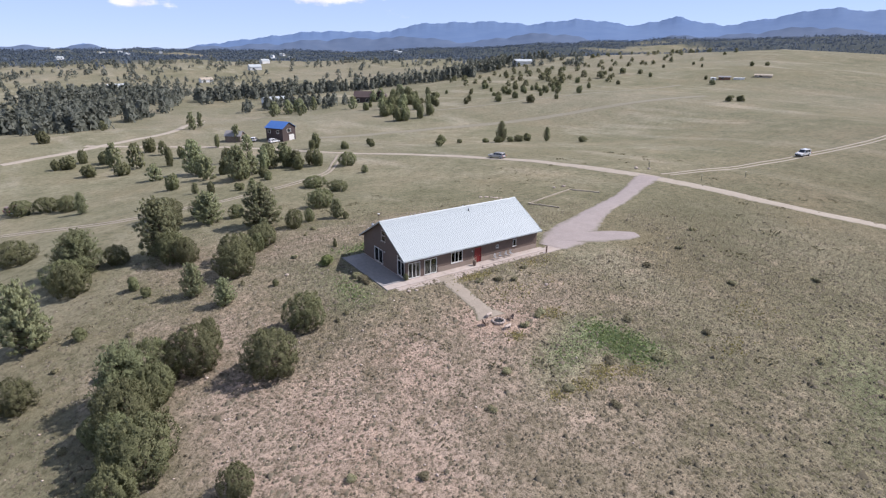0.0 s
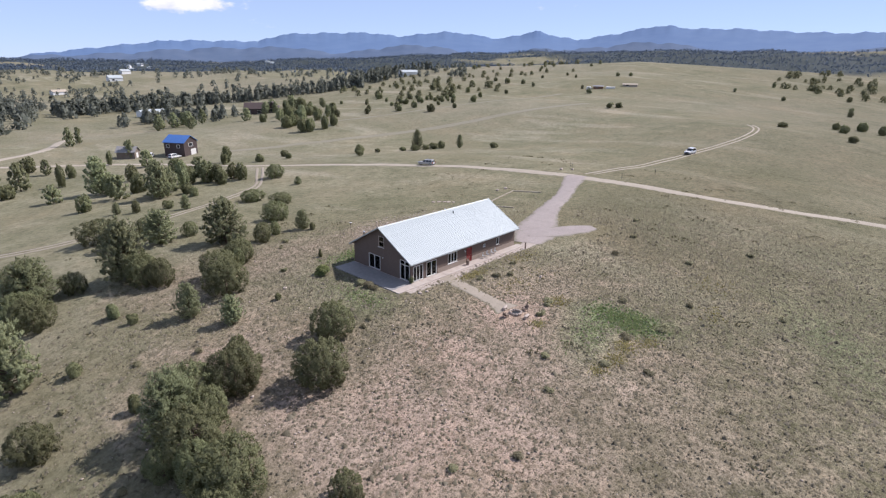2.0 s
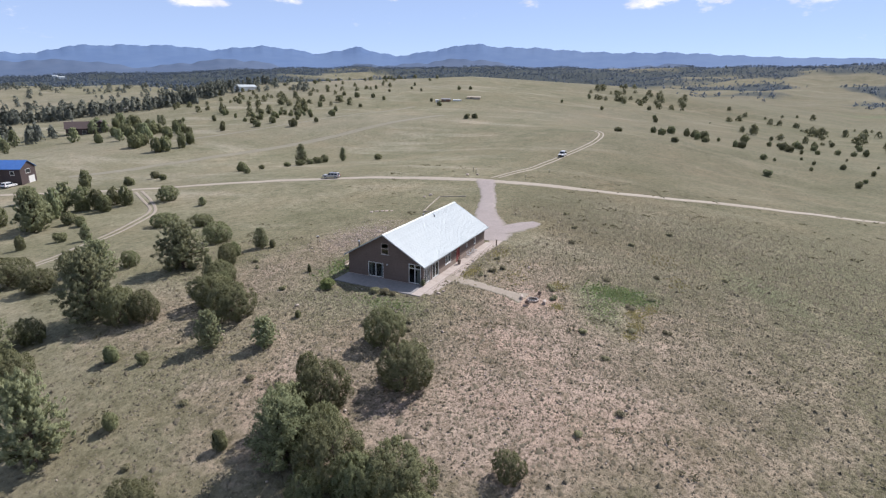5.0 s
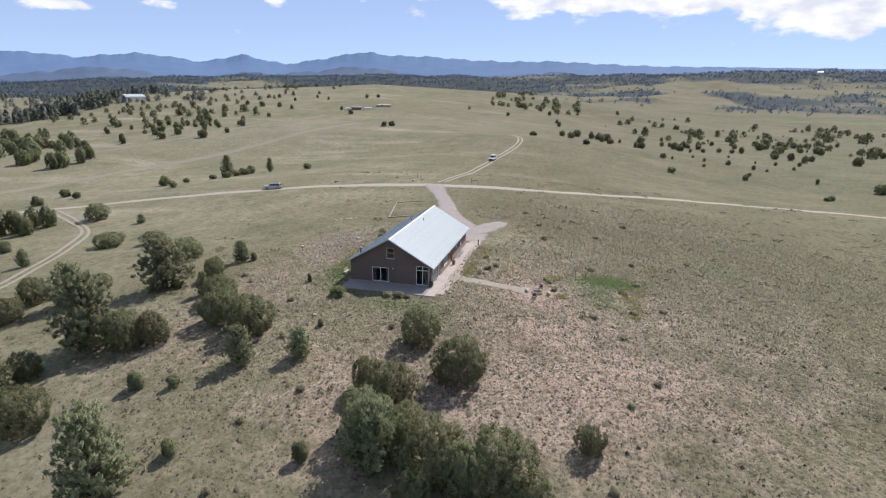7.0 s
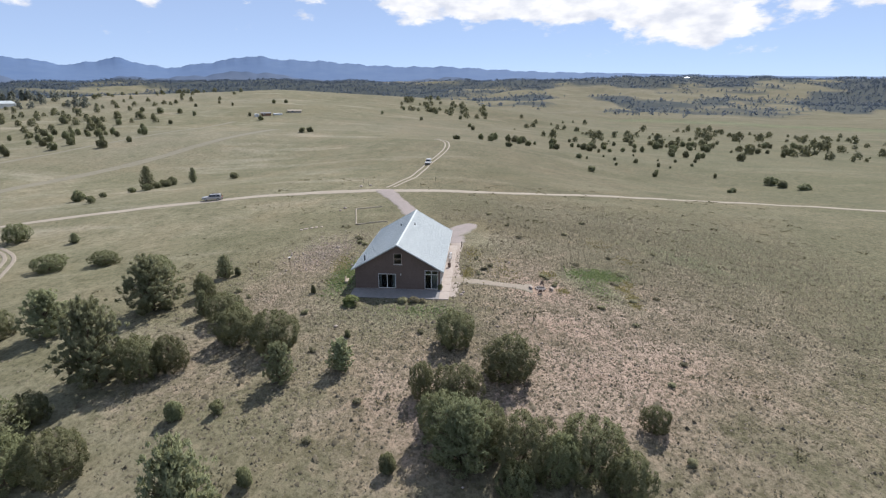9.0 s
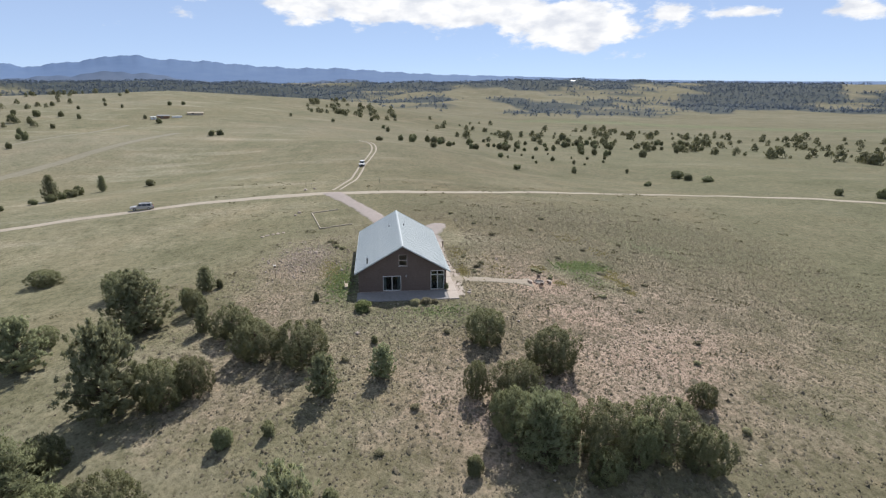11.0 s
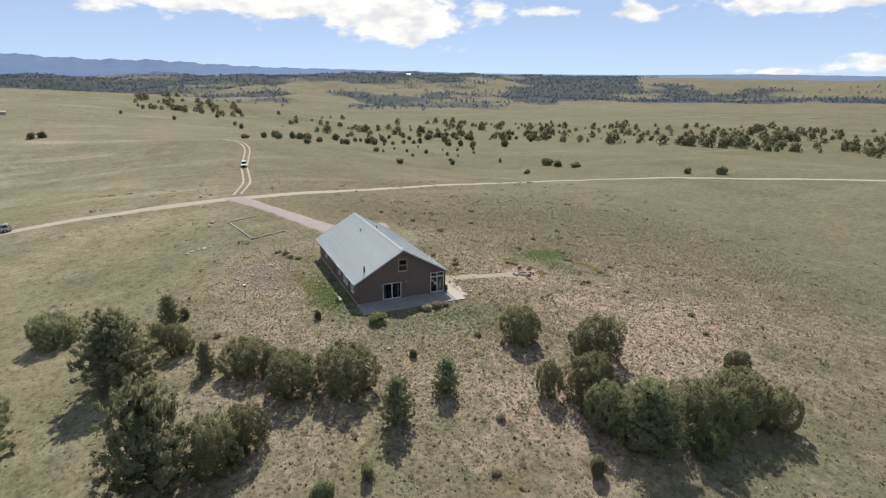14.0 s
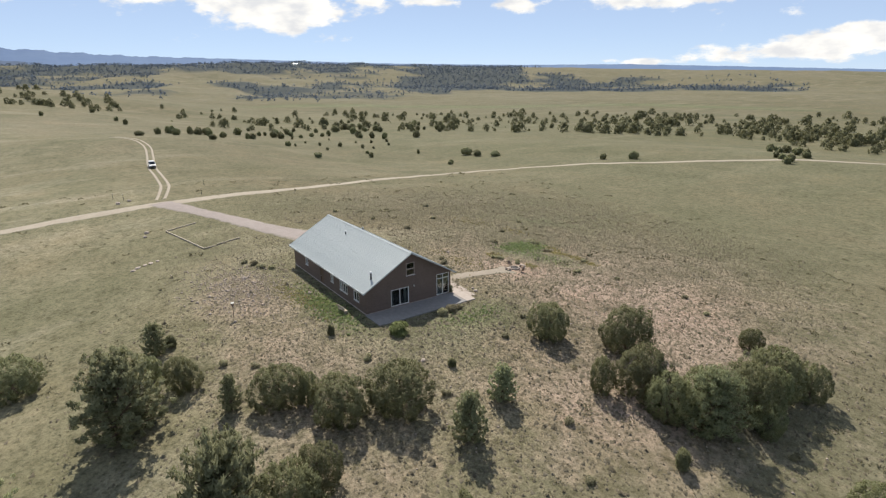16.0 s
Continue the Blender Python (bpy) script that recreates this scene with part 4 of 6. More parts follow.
def clumps_to_crown(clumps, count, size, rng, wide=0.3, middle=(0, 0, 0.4), shell=0.25, rise=0.7, outer=0.9):
    """A crown from many small clumps (centre, radii), each a lit mass of its own."""
    c, r = np.array([q[0] for q in clumps]), np.array([q[1] for q in clumps])
    area = r[:, 0] * r[:, 2]
    which = rng.choice(len(c), count, p=area / area.sum())
    d = rng.normal(0, 1, (count, 3))
    d /= np.linalg.norm(d, axis=1)[:, None]
    away = c - np.array(middle)
    away /= np.linalg.norm(away, axis=1)[:, None] + 1e-9
    d = d + 0.55 * away[which]
    d /= np.linalg.norm(d, axis=1)[:, None]
    p = c[which] + d * r[which] * (1 - np.abs(rng.normal(0, shell, count)) + np.maximum(0, rng.normal(0, 0.1, count)))[:, None]
    out = d + outer * away[which] + np.array([0, 0, 0.15])
    out /= np.linalg.norm(out, axis=1)[:, None]
    keep = p[:, 2] > 0.015
    tips = away[which] * 0.6 + d * 0.3 + np.array([0, 0, rise])
    return needles(p[keep], out[keep], tips[keep], size, rng, wide, each=1)


def trunk_mesh(h, r, rng, limbs, reach, lean=0.0):
    bm = bmesh.new()
    p = Vector((0, 0, -0.08))
    steps = 5
    knots = [p]
    for i in range(steps):
        q = Vector((rng.normal(0, 0.02) + lean * (i + 1) / steps, rng.normal(0, 0.02), h * (i + 1) / steps))
        tube(bm, p, q, r * (1 - i / steps * 0.85), r * (1 - (i + 1) / steps * 0.85), 7)
        p = q
        knots.append(q)
    for i in range(limbs):
        a, f = rng.uniform(0, math.tau), rng.uniform(0.2, 0.9)
        s = Vector((0, 0, h * f))
        e = s + Vector((math.cos(a), math.sin(a), rng.uniform(0.1, 0.6))) * reach * rng.uniform(0.6, 1.0) * (1.1 - f * 0.6)
        tube(bm, s, e, r * 0.35, r * 0.08, 5)
    return bm


def juniper(seed, label, count=15000, group="junipers", mat=None, open_=0.0):
    """A domed juniper: many small upright sprays over an uneven dome that comes down to the ground, a metre high and wide; sized when it is planted."""
    rng = np.random.default_rng(seed)
    t = thing("juniper_tree", pose(0, 0, 0), label, "tree", group)
    near = count > 3000
    side = rng.uniform(0, math.tau)
    waves = [(rng.integers(2, 6), rng.uniform(0, 6.3), rng.uniform(-2.5, 2.5), rng.uniform(0.03, 0.085)) for _ in range(5)]
    clumps = []
    total = 230 if near else 40
    for i in range(total):
        z = -0.95 + 1.93 * (i + 0.5) / total
        a = i * 2.39996 + rng.uniform(-0.3, 0.3)
        ring = math.sqrt(max(0.0, 1 - max(0.0, z) ** 1.9)) if z > 0 else 1 - 0.5 * z * z
        bulge = 1 + sum(k * math.sin(m * a + p + q * z) for m, p, q, k in waves) - (rng.uniform(0.1, 0.4) if rng.uniform() < 0.12 + open_ * 0.5 else 0)
        reach = (0.43 if near else 0.38) * ring * bulge
        s = rng.uniform(0.032, 0.068) * (1.0 if near else 1.9)
        clumps.append(((reach * math.cos(a) + 0.05 * z * math.cos(side), reach * math.sin(a) + 0.05 * z * math.sin(side), 0.47 + 0.455 * z * (0.8 + 0.2 * bulge)),
                       (s, s, s * rng.uniform(1.3, 2.2))))
    clumps += [((0.12 * math.cos(k * 1.3), 0.12 * math.sin(k * 1.3), 0.25 + 0.09 * k), (0.2, 0.2, 0.2)) for k in range(5)]
    v, f, n = clumps_to_crown(clumps, count, 0.034 if near else 0.085, rng, 0.24 if near else 0.34, outer=1.1)
    from_arrays("crown", v, f, mat or M_JUNIPER, t, normals=n)
    part("trunk", trunk_mesh(0.7, 0.035, rng, 12 if near else 5, 0.42), M_BARK, t)
    return t


def pine(seed, label, count=19000, group="pines", bushy=0.0, mat=None):
    """A pinyon: limbs that fan out and up from a short stem to the ground, needle tufts along their outer halves, a metre high and wide."""
    rng = np.random.default_rng(seed)
    t = thing("pine_tree", pose(0, 0, 0), label, "tree", group)
    near = count > 3000
    bm = trunk_mesh(0.94, 0.022, rng, 3, 0.2)
    tufts_at = []
    limbs = int((120 if near else 30) * (1 + 0.3 * bushy))
    for i in range(limbs):
        f = (i + 0.5) / limbs
        low = 0.03 + 0.84 * f
        a = i * 2.39996 + rng.uniform(-0.5, 0.5)
        reach = (0.46 * min(1.0, 0.72 + 2.0 * f) * max(0.04, 1 - f) ** (0.58 - 0.1 * bushy) + 0.015) * rng.uniform(0.78, 1.06)
        rise = min(reach * (0.30 + 0.75 * f) * rng.uniform(0.7, 1.3), 0.985 - low)
        d = np.array([math.cos(a), math.sin(a)])
        bow = rng.uniform(0.0, 0.05)
        if near:
            tube(bm, (0, 0, low), (d[0] * reach * 0.9, d[1] * reach * 0.9, low + rise * 0.85), 0.008 * (1.25 - f), 0.002, 3)
        for k, g in enumerate((0.3, 0.47, 0.64, 0.82, 0.98) if near else (0.5, 0.95)):
            w = rng.normal(0, 0.028, 3)
            s = (0.026 + 0.014 * (1 - f) + 0.016 * bushy) * rng.uniform(0.7, 1.25) * (1.0 if near else 2.3)
            tufts_at.append(((d[0] * reach * g + w[0], d[1] * reach * g + w[1], min(0.985, max(0.04, low + rise * g - bow * math.sin(g * 3.1) + w[2] * 0.6))), (s, s, s * 0.85)))
    v, f, n = clumps_to_crown(tufts_at, count, 0.042 if near else 0.085, rng, 0.15 if near else 0.3, (0, 0, 0.25), 0.3, 0.45, 0.8)
    from_arrays("crown", v, f, mat or M_PINE, t, normals=n)
    part("trunk", bm, M_BARK, t)
    return t


def bush(seed, label, mat, name="bush", count=3600, group="bushes", flat=0.8):
    rng = np.random.default_rng(seed)
    t = thing(name, pose(0, 0, 0), label, "shrub", group)
    lobes = [((rng.uniform(-0.2, 0.2), rng.uniform(-0.2, 0.2), rng.uniform(0.16, 0.56)), (rng.uniform(0.2, 0.3),) * 3) for _ in range(7)] + [((0, 0, 0.18), (0.34, 0.34, 0.2))]
    v, f, n = clumps_to_crown(lobes, count, 0.075, rng, 0.28, (0, 0, 0.1))
    from_arrays("leaves", v, f, mat, t, normals=n)
    part("stems", trunk_mesh(0.5, 0.025, rng, 5, 0.3), M_BARK, t)
    return t


J_LABEL = "dense dark green juniper on dry stony slope"
P_LABEL = "open-crowned grey-green pine on dry grass"
JUNIPERS = [juniper(10 + i, J_LABEL, open_=0.25 * (i % 3)) for i in range(7)]
PINES = [pine(30 + i, P_LABEL) for i in range(5)]
PINYONS = [pine(40 + i, "bushy yellow-green pine in a juniper thicket", 15000, "pines", 1.0, M_PINYON) for i in range(2)]
BUSHES = [bush(50 + i, "small scrubby juniper bush in dry grass", M_JUNIPER, "juniper_bush") for i in range(3)]
used = set()
plant_rng = random.Random(5)


def plant(kinds, x, y, h, w, label=""):
    """Plants one of a kind at its true height and width; the first of each is the one that was built."""
    k = plant_rng.randrange(len(kinds))
    src = kinds[k]
    m = pose(x, y, height(x, y) - 0.05, 0, 0, plant_rng.uniform(0, 360))
    if src.name in used:
        t = copy_thing(src, m)
    else:
        used.add(src.name)
        t = src
        t.matrix_world = m
    t.scale = (w, w * plant_rng.uniform(0.92, 1.08), h)
    if label:
        t["label"] = label
    return t


# x, y, height, width: junipers in front of the gable, behind the house, and out along the slope
GABLE_GROVE = [(-15.5, -2.9, 4.4, 5.0), (-21.7, -9.2, 5.1, 6.2), (-25.8, 0.1, 4.0, 2.5), (-28.0, -3.4, 5.2, 5.6), (-31.6, -2.3, 4.9, 4.6), (-35.0, -9.8, 5.6, 6.0),
    (-36.0, -12.6, 4.6, 4.0), (-34.8, -15.6, 5.2, 6.2), (-37.2, -18.4, 4.0, 4.2), (-28.9, -22.9, 2.8, 3.0), (-32.6, -6.6, 4.5, 4.4), (-37.6, -9.0, 3.1, 3.2)]
BACK_GROVE = [(-11.4, 27.5, 3.9, 5.2), (-12.7, 25.2, 3.3, 2.0), (-16.4, 23.7, 4.4, 5.6), (-18.0, 18.6, 4.8, 6.0), (-24.6, 31.2, 5.0, 5.2), (-23.0, 28.6, 4.2, 4.0),
    (-3.5, 34.2, 3.5, 3.6), (0.2, 36.4, 2.6, 2.2), (7.0, 48.0, 4.0, 6.0), (-31.9, 37.9, 3.3, 3.8), (-38.6, 30.4, 4.6, 5.2), (-39.4, 34.4, 4.3, 5.4), (-9.9, 49.6, 2.8, 3.0)]
SLOPE_GROVE = [(-44.4, 2.6, 3.6, 4.4), (-47.2, -6.0, 3.6, 4.2), (-46.6, 56.5, 4.1, 7.0), (-42.4, 105.2, 3.8, 6.0), (-38.2, 100.6, 4.0, 5.2), (-48, 107, 3.8, 5.8), (-38, 45, 4.3, 5.4),
    (-21.6, 62.4, 4.6, 8.0), (-21.4, 54.4, 3.6, 5.4), (-15.0, 56.6, 4.0, 4.6), (16.0, 74.2, 3.1, 6.2), (18.6, 65.2, 2.7, 5.9), (36.6, 98.6, 4.3, 6.0)]
for x, y, h, w in GABLE_GROVE + BACK_GROVE + SLOPE_GROVE:
    plant(JUNIPERS, x, y, h, w)
for x, y, h, w in [(-34.8, -4.4, 6.6, 7.4), (-37.0, 38.8, 7.2, 8.6)]:
    plant(PINYONS, x, y, h, w)
NEAR_PINES = [(-7.8, 39.6, 8.4, 9.0), (-25.4, 35.6, 10.0, 8.4), (-15.2, 49.4, 6.6, 7.2), (-24.5, 15.6, 5.0, 3.9), (-21.8, 9.6, 3.9, 3.5), (5.3, 35.3, 4.0, 3.5), (-9.8, 31.4, 3.8, 2.5),
    (-43.6, 16.4, 9.2, 7.2), (-3, 129, 11.5, 9), (4.0, 102.5, 10.5, 9.2), (113, 114.5, 9, 5.6), (132, 107.5, 6.2, 3.6), (1.5, 79.4, 3.8, 3.0), (-10.2, 90.5, 3.1, 2.6), (-35.4, 92.5, 5.6, 3.2), (35.4, 84.0, 2.4, 2.8)]
for x, y, h, w in NEAR_PINES:
    plant(PINES, x, y, h, w)
for x, y, h, w in [(-38.2, 13.8, 2.1, 1.9), (-36.0, 2.0, 2.4, 1.7), (-31.0, 23.8, 2.5, 2.2), (-30.0, 20.0, 1.8, 1.6), (-14.8, 10.4, 1.2, 1.1), (-2.4, 18.4, 1.7, 0.9), (6.4, 33.6, 1.8, 1.5), (-0.4, 85.4, 2.6, 3.2), (10.4, 95.6, 3.0, 3.4),
                   (223.5, -21, 3.2, 4.2), (187.4, -58.4, 3.3, 4.6), (163, -134, 3.8, 6), (154, -138, 3.2, 7.4), (148, -106, 1.8, 2.6)]:
    plant(BUSHES, x, y, h, w)
for x, y, h, w in [(81.2, 113.2, 3.0, 3.6), (120.5, 112.5, 3.4, 5.4), (138.5, 93.5, 3.0, 4.8), (265.5, 105.8, 4.2, 5.8), (270.4, 102.2, 4.2, 4.8), (42.6, 144, 5.5, 2.9), (54, 139, 3.8, 4.4), (63.6, 134.6, 2.7, 2.9)]:
    plant(BUSHES, x, y, h, w)


# ---- the distance: mountains, woods, scattered trees ----
def build_mountains():
    """A forested range along the horizon, with spurs running down from its crest."""
    peaks = [(-120, 0.2), (-80, 0.35), (-62, 1.08), (-53, 1.4), (-44, 1.45), (-40, 1.5), (-28, 1.72), (-20, 1.95), (-12.4, 2.15), (-6, 2.26), (-1.6, 2.47), (3.5, 2.75), (8, 2.7), (11.9, 2.85), (16, 3.15), (19.9, 3.2), (21.6, 3.45), (23.2, 3.42), (26, 2.85),
             (30, 2.22), (32.6, 2.7), (34, 3.04), (35.4, 2.7), (37.5, 2.27), (41, 2.75), (43.2, 2.87), (47.4, 2.38), (50.6, 2.67), (55, 2.55), (58.6, 2.36), (61, 1.67), (68.6, 1.58), (74.3, 0.85), (79, 0.2), (81.5, -0.3), (86.5, -0.3), (87.8, 0.27), (89, 0.1), (90.3, -0.3), (92, 0.0), (96, -0.3), (110, 0.1)]
    az = np.arange(-118, 108, 0.2)
    crest = np.interp(az, [p[0] for p in peaks], [p[1] for p in peaks])
    swell = 0.5 + 0.5 * np.sin(az * 0.31 + 1.1 * np.sin(az * 0.13))

    def wall(name, crest, near, far, mat, label, spur, seed):
        """A slope from its foot to its crest, broken by uneven spurs."""
        rng = np.random.default_rng(seed)
        rows, v = 14, []
        k = np.exp(-np.linspace(-2.2, 2.2, 61) ** 2)
        calm = np.convolve(np.pad(crest, 30, mode="edge"), k / k.sum(), "valid")
        waves = [(rng.uniform(0.25, 2.4), rng.uniform(0, 6), rng.uniform(-0.5, 0.5)) for _ in range(9)]
        for i in range(rows):
            f = i / (rows - 1)
            bend = sum(np.sin(az * k + p + 9 * q * f) / (0.6 + k) for k, p, q in waves)
            r = near + (far - near) * f + spur * bend * math.sin(f * math.pi)
            top = 28 + far * np.tan(np.radians(calm + (crest - calm) * f ** 5))
            base = ring_height(np.full_like(az, near), az) - 25
            z = base + (top - base) * f ** 1.15
            v.append(np.stack([r * np.cos(np.radians(az)), r * np.sin(np.radians(az)), z], -1))
        v = np.stack(v).reshape(-1, 3)
        k = len(az)
        i, j = np.meshgrid(np.arange(rows - 1), np.arange(k - 1), indexing="ij")
        a = i * k + j
        ob = from_arrays(name, v, np.stack([a, a + k, a + k + 1, a + 1], -1).reshape(-1, 4), mat, smooth_it=True)
        return tagged(ob, label, "mountains", kind="structure")
    ragged = (0.05 * np.sin(az * 2.1) + 0.035 * np.sin(az * 4.7 + 1) + 0.02 * np.sin(az * 11.3)) * (0.2 + 0.8 * smooth(-20, 0, az))
    wall("mountain_range", crest + ragged, 3500, 4500, M_MOUNTAIN, "forested mountain range along the horizon, painted blue for haze", 4, 2)
    low = crest * (0.28 + 0.34 * swell) + 0.22 * np.abs(np.sin(az * 0.7)) - 0.1 + 0.04 * np.sin(az * 3.9)
    low = np.where(az < 4, np.minimum(low, crest - 0.4 * smooth(6, -4, az)), low) - 1.2 * smooth(0, -20, az)
    wall("foothills", low, 2950, 3350, M_FOOTHILL, "dark forested foothills below the mountains, painted bluish for haze", 6, 3)


build_mountains()


def stuff_trees(name, label, spots, mat, seed, sprigs=26, cone=0.5, fine=1.0):
    """Woods too far off to count: one mesh of small ragged trees, each a heap of upward sprays. spots: x, y, height, width."""
    rng = np.random.default_rng(seed)
    spots = np.array(spots)
    n = len(spots)
    f = rng.uniform(0, 1, (n, sprigs)) ** 0.85
    a = rng.uniform(0, math.tau, (n, sprigs))
    lump = 1 + 0.25 * np.sin(3 * a + 7 * f + rng.uniform(0, 6, (n, 1)))
    reach = 0.46 * (1 - f * cone) * np.sqrt(np.clip(1.06 - f * f, 0, 1)) * rng.uniform(0.6, 1.0, (n, sprigs)) * lump
    p = np.stack([spots[:, None, 0] + reach * spots[:, None, 3] * np.cos(a), spots[:, None, 1] + reach * spots[:, None, 3] * np.sin(a),
                  land(spots[:, 0], spots[:, 1])[:, None] + spots[:, None, 2] * (0.05 + 0.9 * f)], -1).reshape(-1, 3)
    side = np.sqrt(np.clip(1 - f * f, 0, 1))
    out = np.stack([np.cos(a) * side, np.sin(a) * side, 0.2 + f * 0.9], -1).reshape(-1, 3)
    tips = np.stack([np.cos(a) * 0.4, np.sin(a) * 0.4, np.full_like(a, 0.9)], -1).reshape(-1, 3)
    size = np.repeat((spots[:, 2] * 0.15 + spots[:, 3] * 0.12) * fine, sprigs)
    v, t, nrm = needles(p, out, tips, size, rng, 0.42, 0.4, 1)
    return tagged(from_arrays(name, v, t, mat, normals=nrm), label, "woods", kind="stuff")


def strewn(rng, n, cx, cy, rx, ry, turn, h0, h1, wide=0.8):
    """Spots in a turned ellipse, a little thicker towards its middle."""
    a, r = rng.uniform(0, math.tau, n), np.sqrt(rng.uniform(0, 1, n))
    u, v = rx * r * np.cos(a), ry * r * np.sin(a)
    c, s = math.cos(radians(turn)), math.sin(radians(turn))
    h = rng.uniform(h0, h1, n)
    return np.stack([cx + u * c - v * s, cy + u * s + v * c, h, h * rng.uniform(0.7, 1.15, n) * wide], -1)


rng = np.random.default_rng(77)


def along(rng, n, line, spread, h0, h1, wide):
    """Spots in a strip along a line of points."""
    pts = np.array(line, float)
    k = rng.uniform(0, len(pts) - 1.001, n)
    i = k.astype(int)
    p = pts[i] + (pts[i + 1] - pts[i]) * (k - i)[:, None] + rng.normal(0, spread, (n, 2))
    h = rng.uniform(h0, h1, n)
    return np.stack([p[:, 0], p[:, 1], h, h * rng.uniform(0.7, 1.1, n) * wide], -1)


spots = [strewn(rng, 230, -15, 455, 60, 150, -10, 8, 13, 0.8), strewn(rng, 70, -42, 300, 26, 34, 0, 8, 12, 0.8), along(rng, 60, [(60, 470), (95, 484), (131, 472)], 14, 8, 13, 0.75),
         along(rng, 190, [(120, 480), (170, 478), (207, 480), (252, 458), (295, 428), (345, 432), (395, 450)], 9, 8, 13, 0.7),
         strewn(rng, 60, 430, 470, 60, 30, -20, 7, 11), strewn(rng, 40, 106, 345, 32, 40, 60, 6, 10, 0.8)]
stuff_trees("pine_woods", "belts of grey-green pines across the shallow valley", np.concatenate(spots), M_FAR_TREE, 3, 70, 0.55)


def belt_spots(n):
    """Junipers over the plain past the road: thick in one stretch, in loose clumps elsewhere."""
    rng = np.random.default_rng(44)
    az, r = rng.uniform(-98, -4, n), 365 + 290 * rng.uniform(0, 1, n) ** 1.15
    x, y = r * np.cos(np.radians(az)), r * np.sin(np.radians(az))
    thick = np.interp(az, [-98, -88, -78, -72, -69, -65, -61, -52, -49, -46, -38, -30, -24, -14, -4], [0.4, 0.8, 0.9, 0.7, 0.5, 0.2, 0.85, 0.85, 0.2, 0.36, 0.22, 0.34, 0.36, 0.2, 0.12])
    clump = np.sin(x * 0.045 + 2 * np.sin(y * 0.021)) * np.sin(y * 0.05 + 1.5 * np.sin(x * 0.026))
    keep = rng.uniform(0, 1, n) < thick * (0.45 + 0.75 * (clump > 0.1)) * smooth(675, 560, r)
    h = rng.gamma(3.2, 1.25, n) * np.interp(az, [-62, -54, -40], [1.15, 1.15, 1.0])
    h = np.clip(h, 1.2, 7.5)
    return np.stack([x, y, h, h * rng.uniform(0.85, 1.35, n)], -1)[keep]


spots = [belt_spots(2600), strewn(rng, 60, 560, 40, 80, 60, 0, 3, 6, 1.2), strewn(rng, 40, 90, -345, 80, 20, 160, 3, 5, 1.2), strewn(rng, 60, 320, 330, 70, 120, -30, 3, 6, 1.1),
         strewn(rng, 50, 470, 330, 120, 90, 0, 3, 5, 1.2)]


def upland_spots(n):
    """Loose woods over the low hills behind the pine belt."""
    rng = np.random.default_rng(45)
    az, r = rng.uniform(40, 100, n), rng.uniform(520, 1050, n)
    x, y = r * np.cos(np.radians(az)), r * np.sin(np.radians(az))
    clump = np.sin(x * 0.021 + 2 * np.sin(y * 0.011)) * np.sin(y * 0.024 + 1.5 * np.sin(x * 0.013)) + 0.4 * np.sin(x * 0.06) * np.sin(y * 0.055)
    keep = rng.uniform(0, 1, n) < np.clip(0.22 + 0.55 * clump + 0.35 * smooth(65, 90, az) + 0.3 * smooth(800, 1000, r), 0.04, 0.9)
    h = rng.uniform(4, 8.5, n)
    return np.stack([x, y, h, h * rng.uniform(0.8, 1.2, n)], -1)[keep]


stuff_trees("upland_woods", "loose pines and junipers on low tan hills", upland_spots(1900), M_FAR_TREE, 6, 44, 0.3)
stuff_trees("juniper_belt", "belt of scattered junipers across the grassy plain", np.concatenate(spots), M_JUNIPER, 4, 120, 0.05, 0.8)


def hill_woods():
    """Woods on the far hills: in clumps, by a broad noise, denser up the slopes."""
    rng = np.random.default_rng(91)
    r, az = 800 + 1900 * np.sqrt(rng.uniform(0, 1, 64000)), rng.uniform(-92, 100, 64000)
    x, y = r * np.cos(np.radians(az)), r * np.sin(np.radians(az))
    patch, want = forest(x, y)
    keep = patch + rng.normal(0, 0.3, len(x)) < want
    x, y = x[keep][:25000], y[keep][:25000]
    h = rng.uniform(5, 9, len(x))
    return np.stack([x, y, h, h * rng.uniform(0.8, 1.3, len(x))], -1)


stuff_trees("hill_forest", "dark pine forest on the far hills, blued with painted haze", hill_woods(), M_HILL_TREE, 5, 11, 0.4, 1.25)

# trees in the middle distance, planted one by one
MID_J = [juniper(70 + i, "rounded dark juniper on open grassland", 2400, "scattered junipers") for i in range(4)]
MID_P = [pine(80 + i, "grey-green pine among others on open grassland", 2400, "scattered pines") for i in range(3)]
rng = np.random.default_rng(12)


def grow(kinds, n, *where, label=""):
    for x, y, h, w in strewn(rng, n, *where):
        plant(kinds, float(x), float(y), float(h), float(w))


LANE_PINES = [(-23, 167, 9, 6), (-16.8, 159, 9.3, 7.2), (-5, 181.5, 5.9, 3.9), (-15, 128, 5.5, 5.4), (27.2, 195.5, 7.8, 5), (25, 171, 6.8, 5.7), (14, 111.5, 8.1, 4.4), (17.2, 240.8, 8.9, 5), (22.5, 247, 8.1, 4), (-19.6, 268, 5.2, 5),
    (25.6, 126.4, 6.8, 6.4), (-2.6, 113.4, 7.0, 6.4), (9.4, 108.6, 7.3, 5.2)]
for x, y, h, w in LANE_PINES:
    plant(MID_P, x, y, h, w)
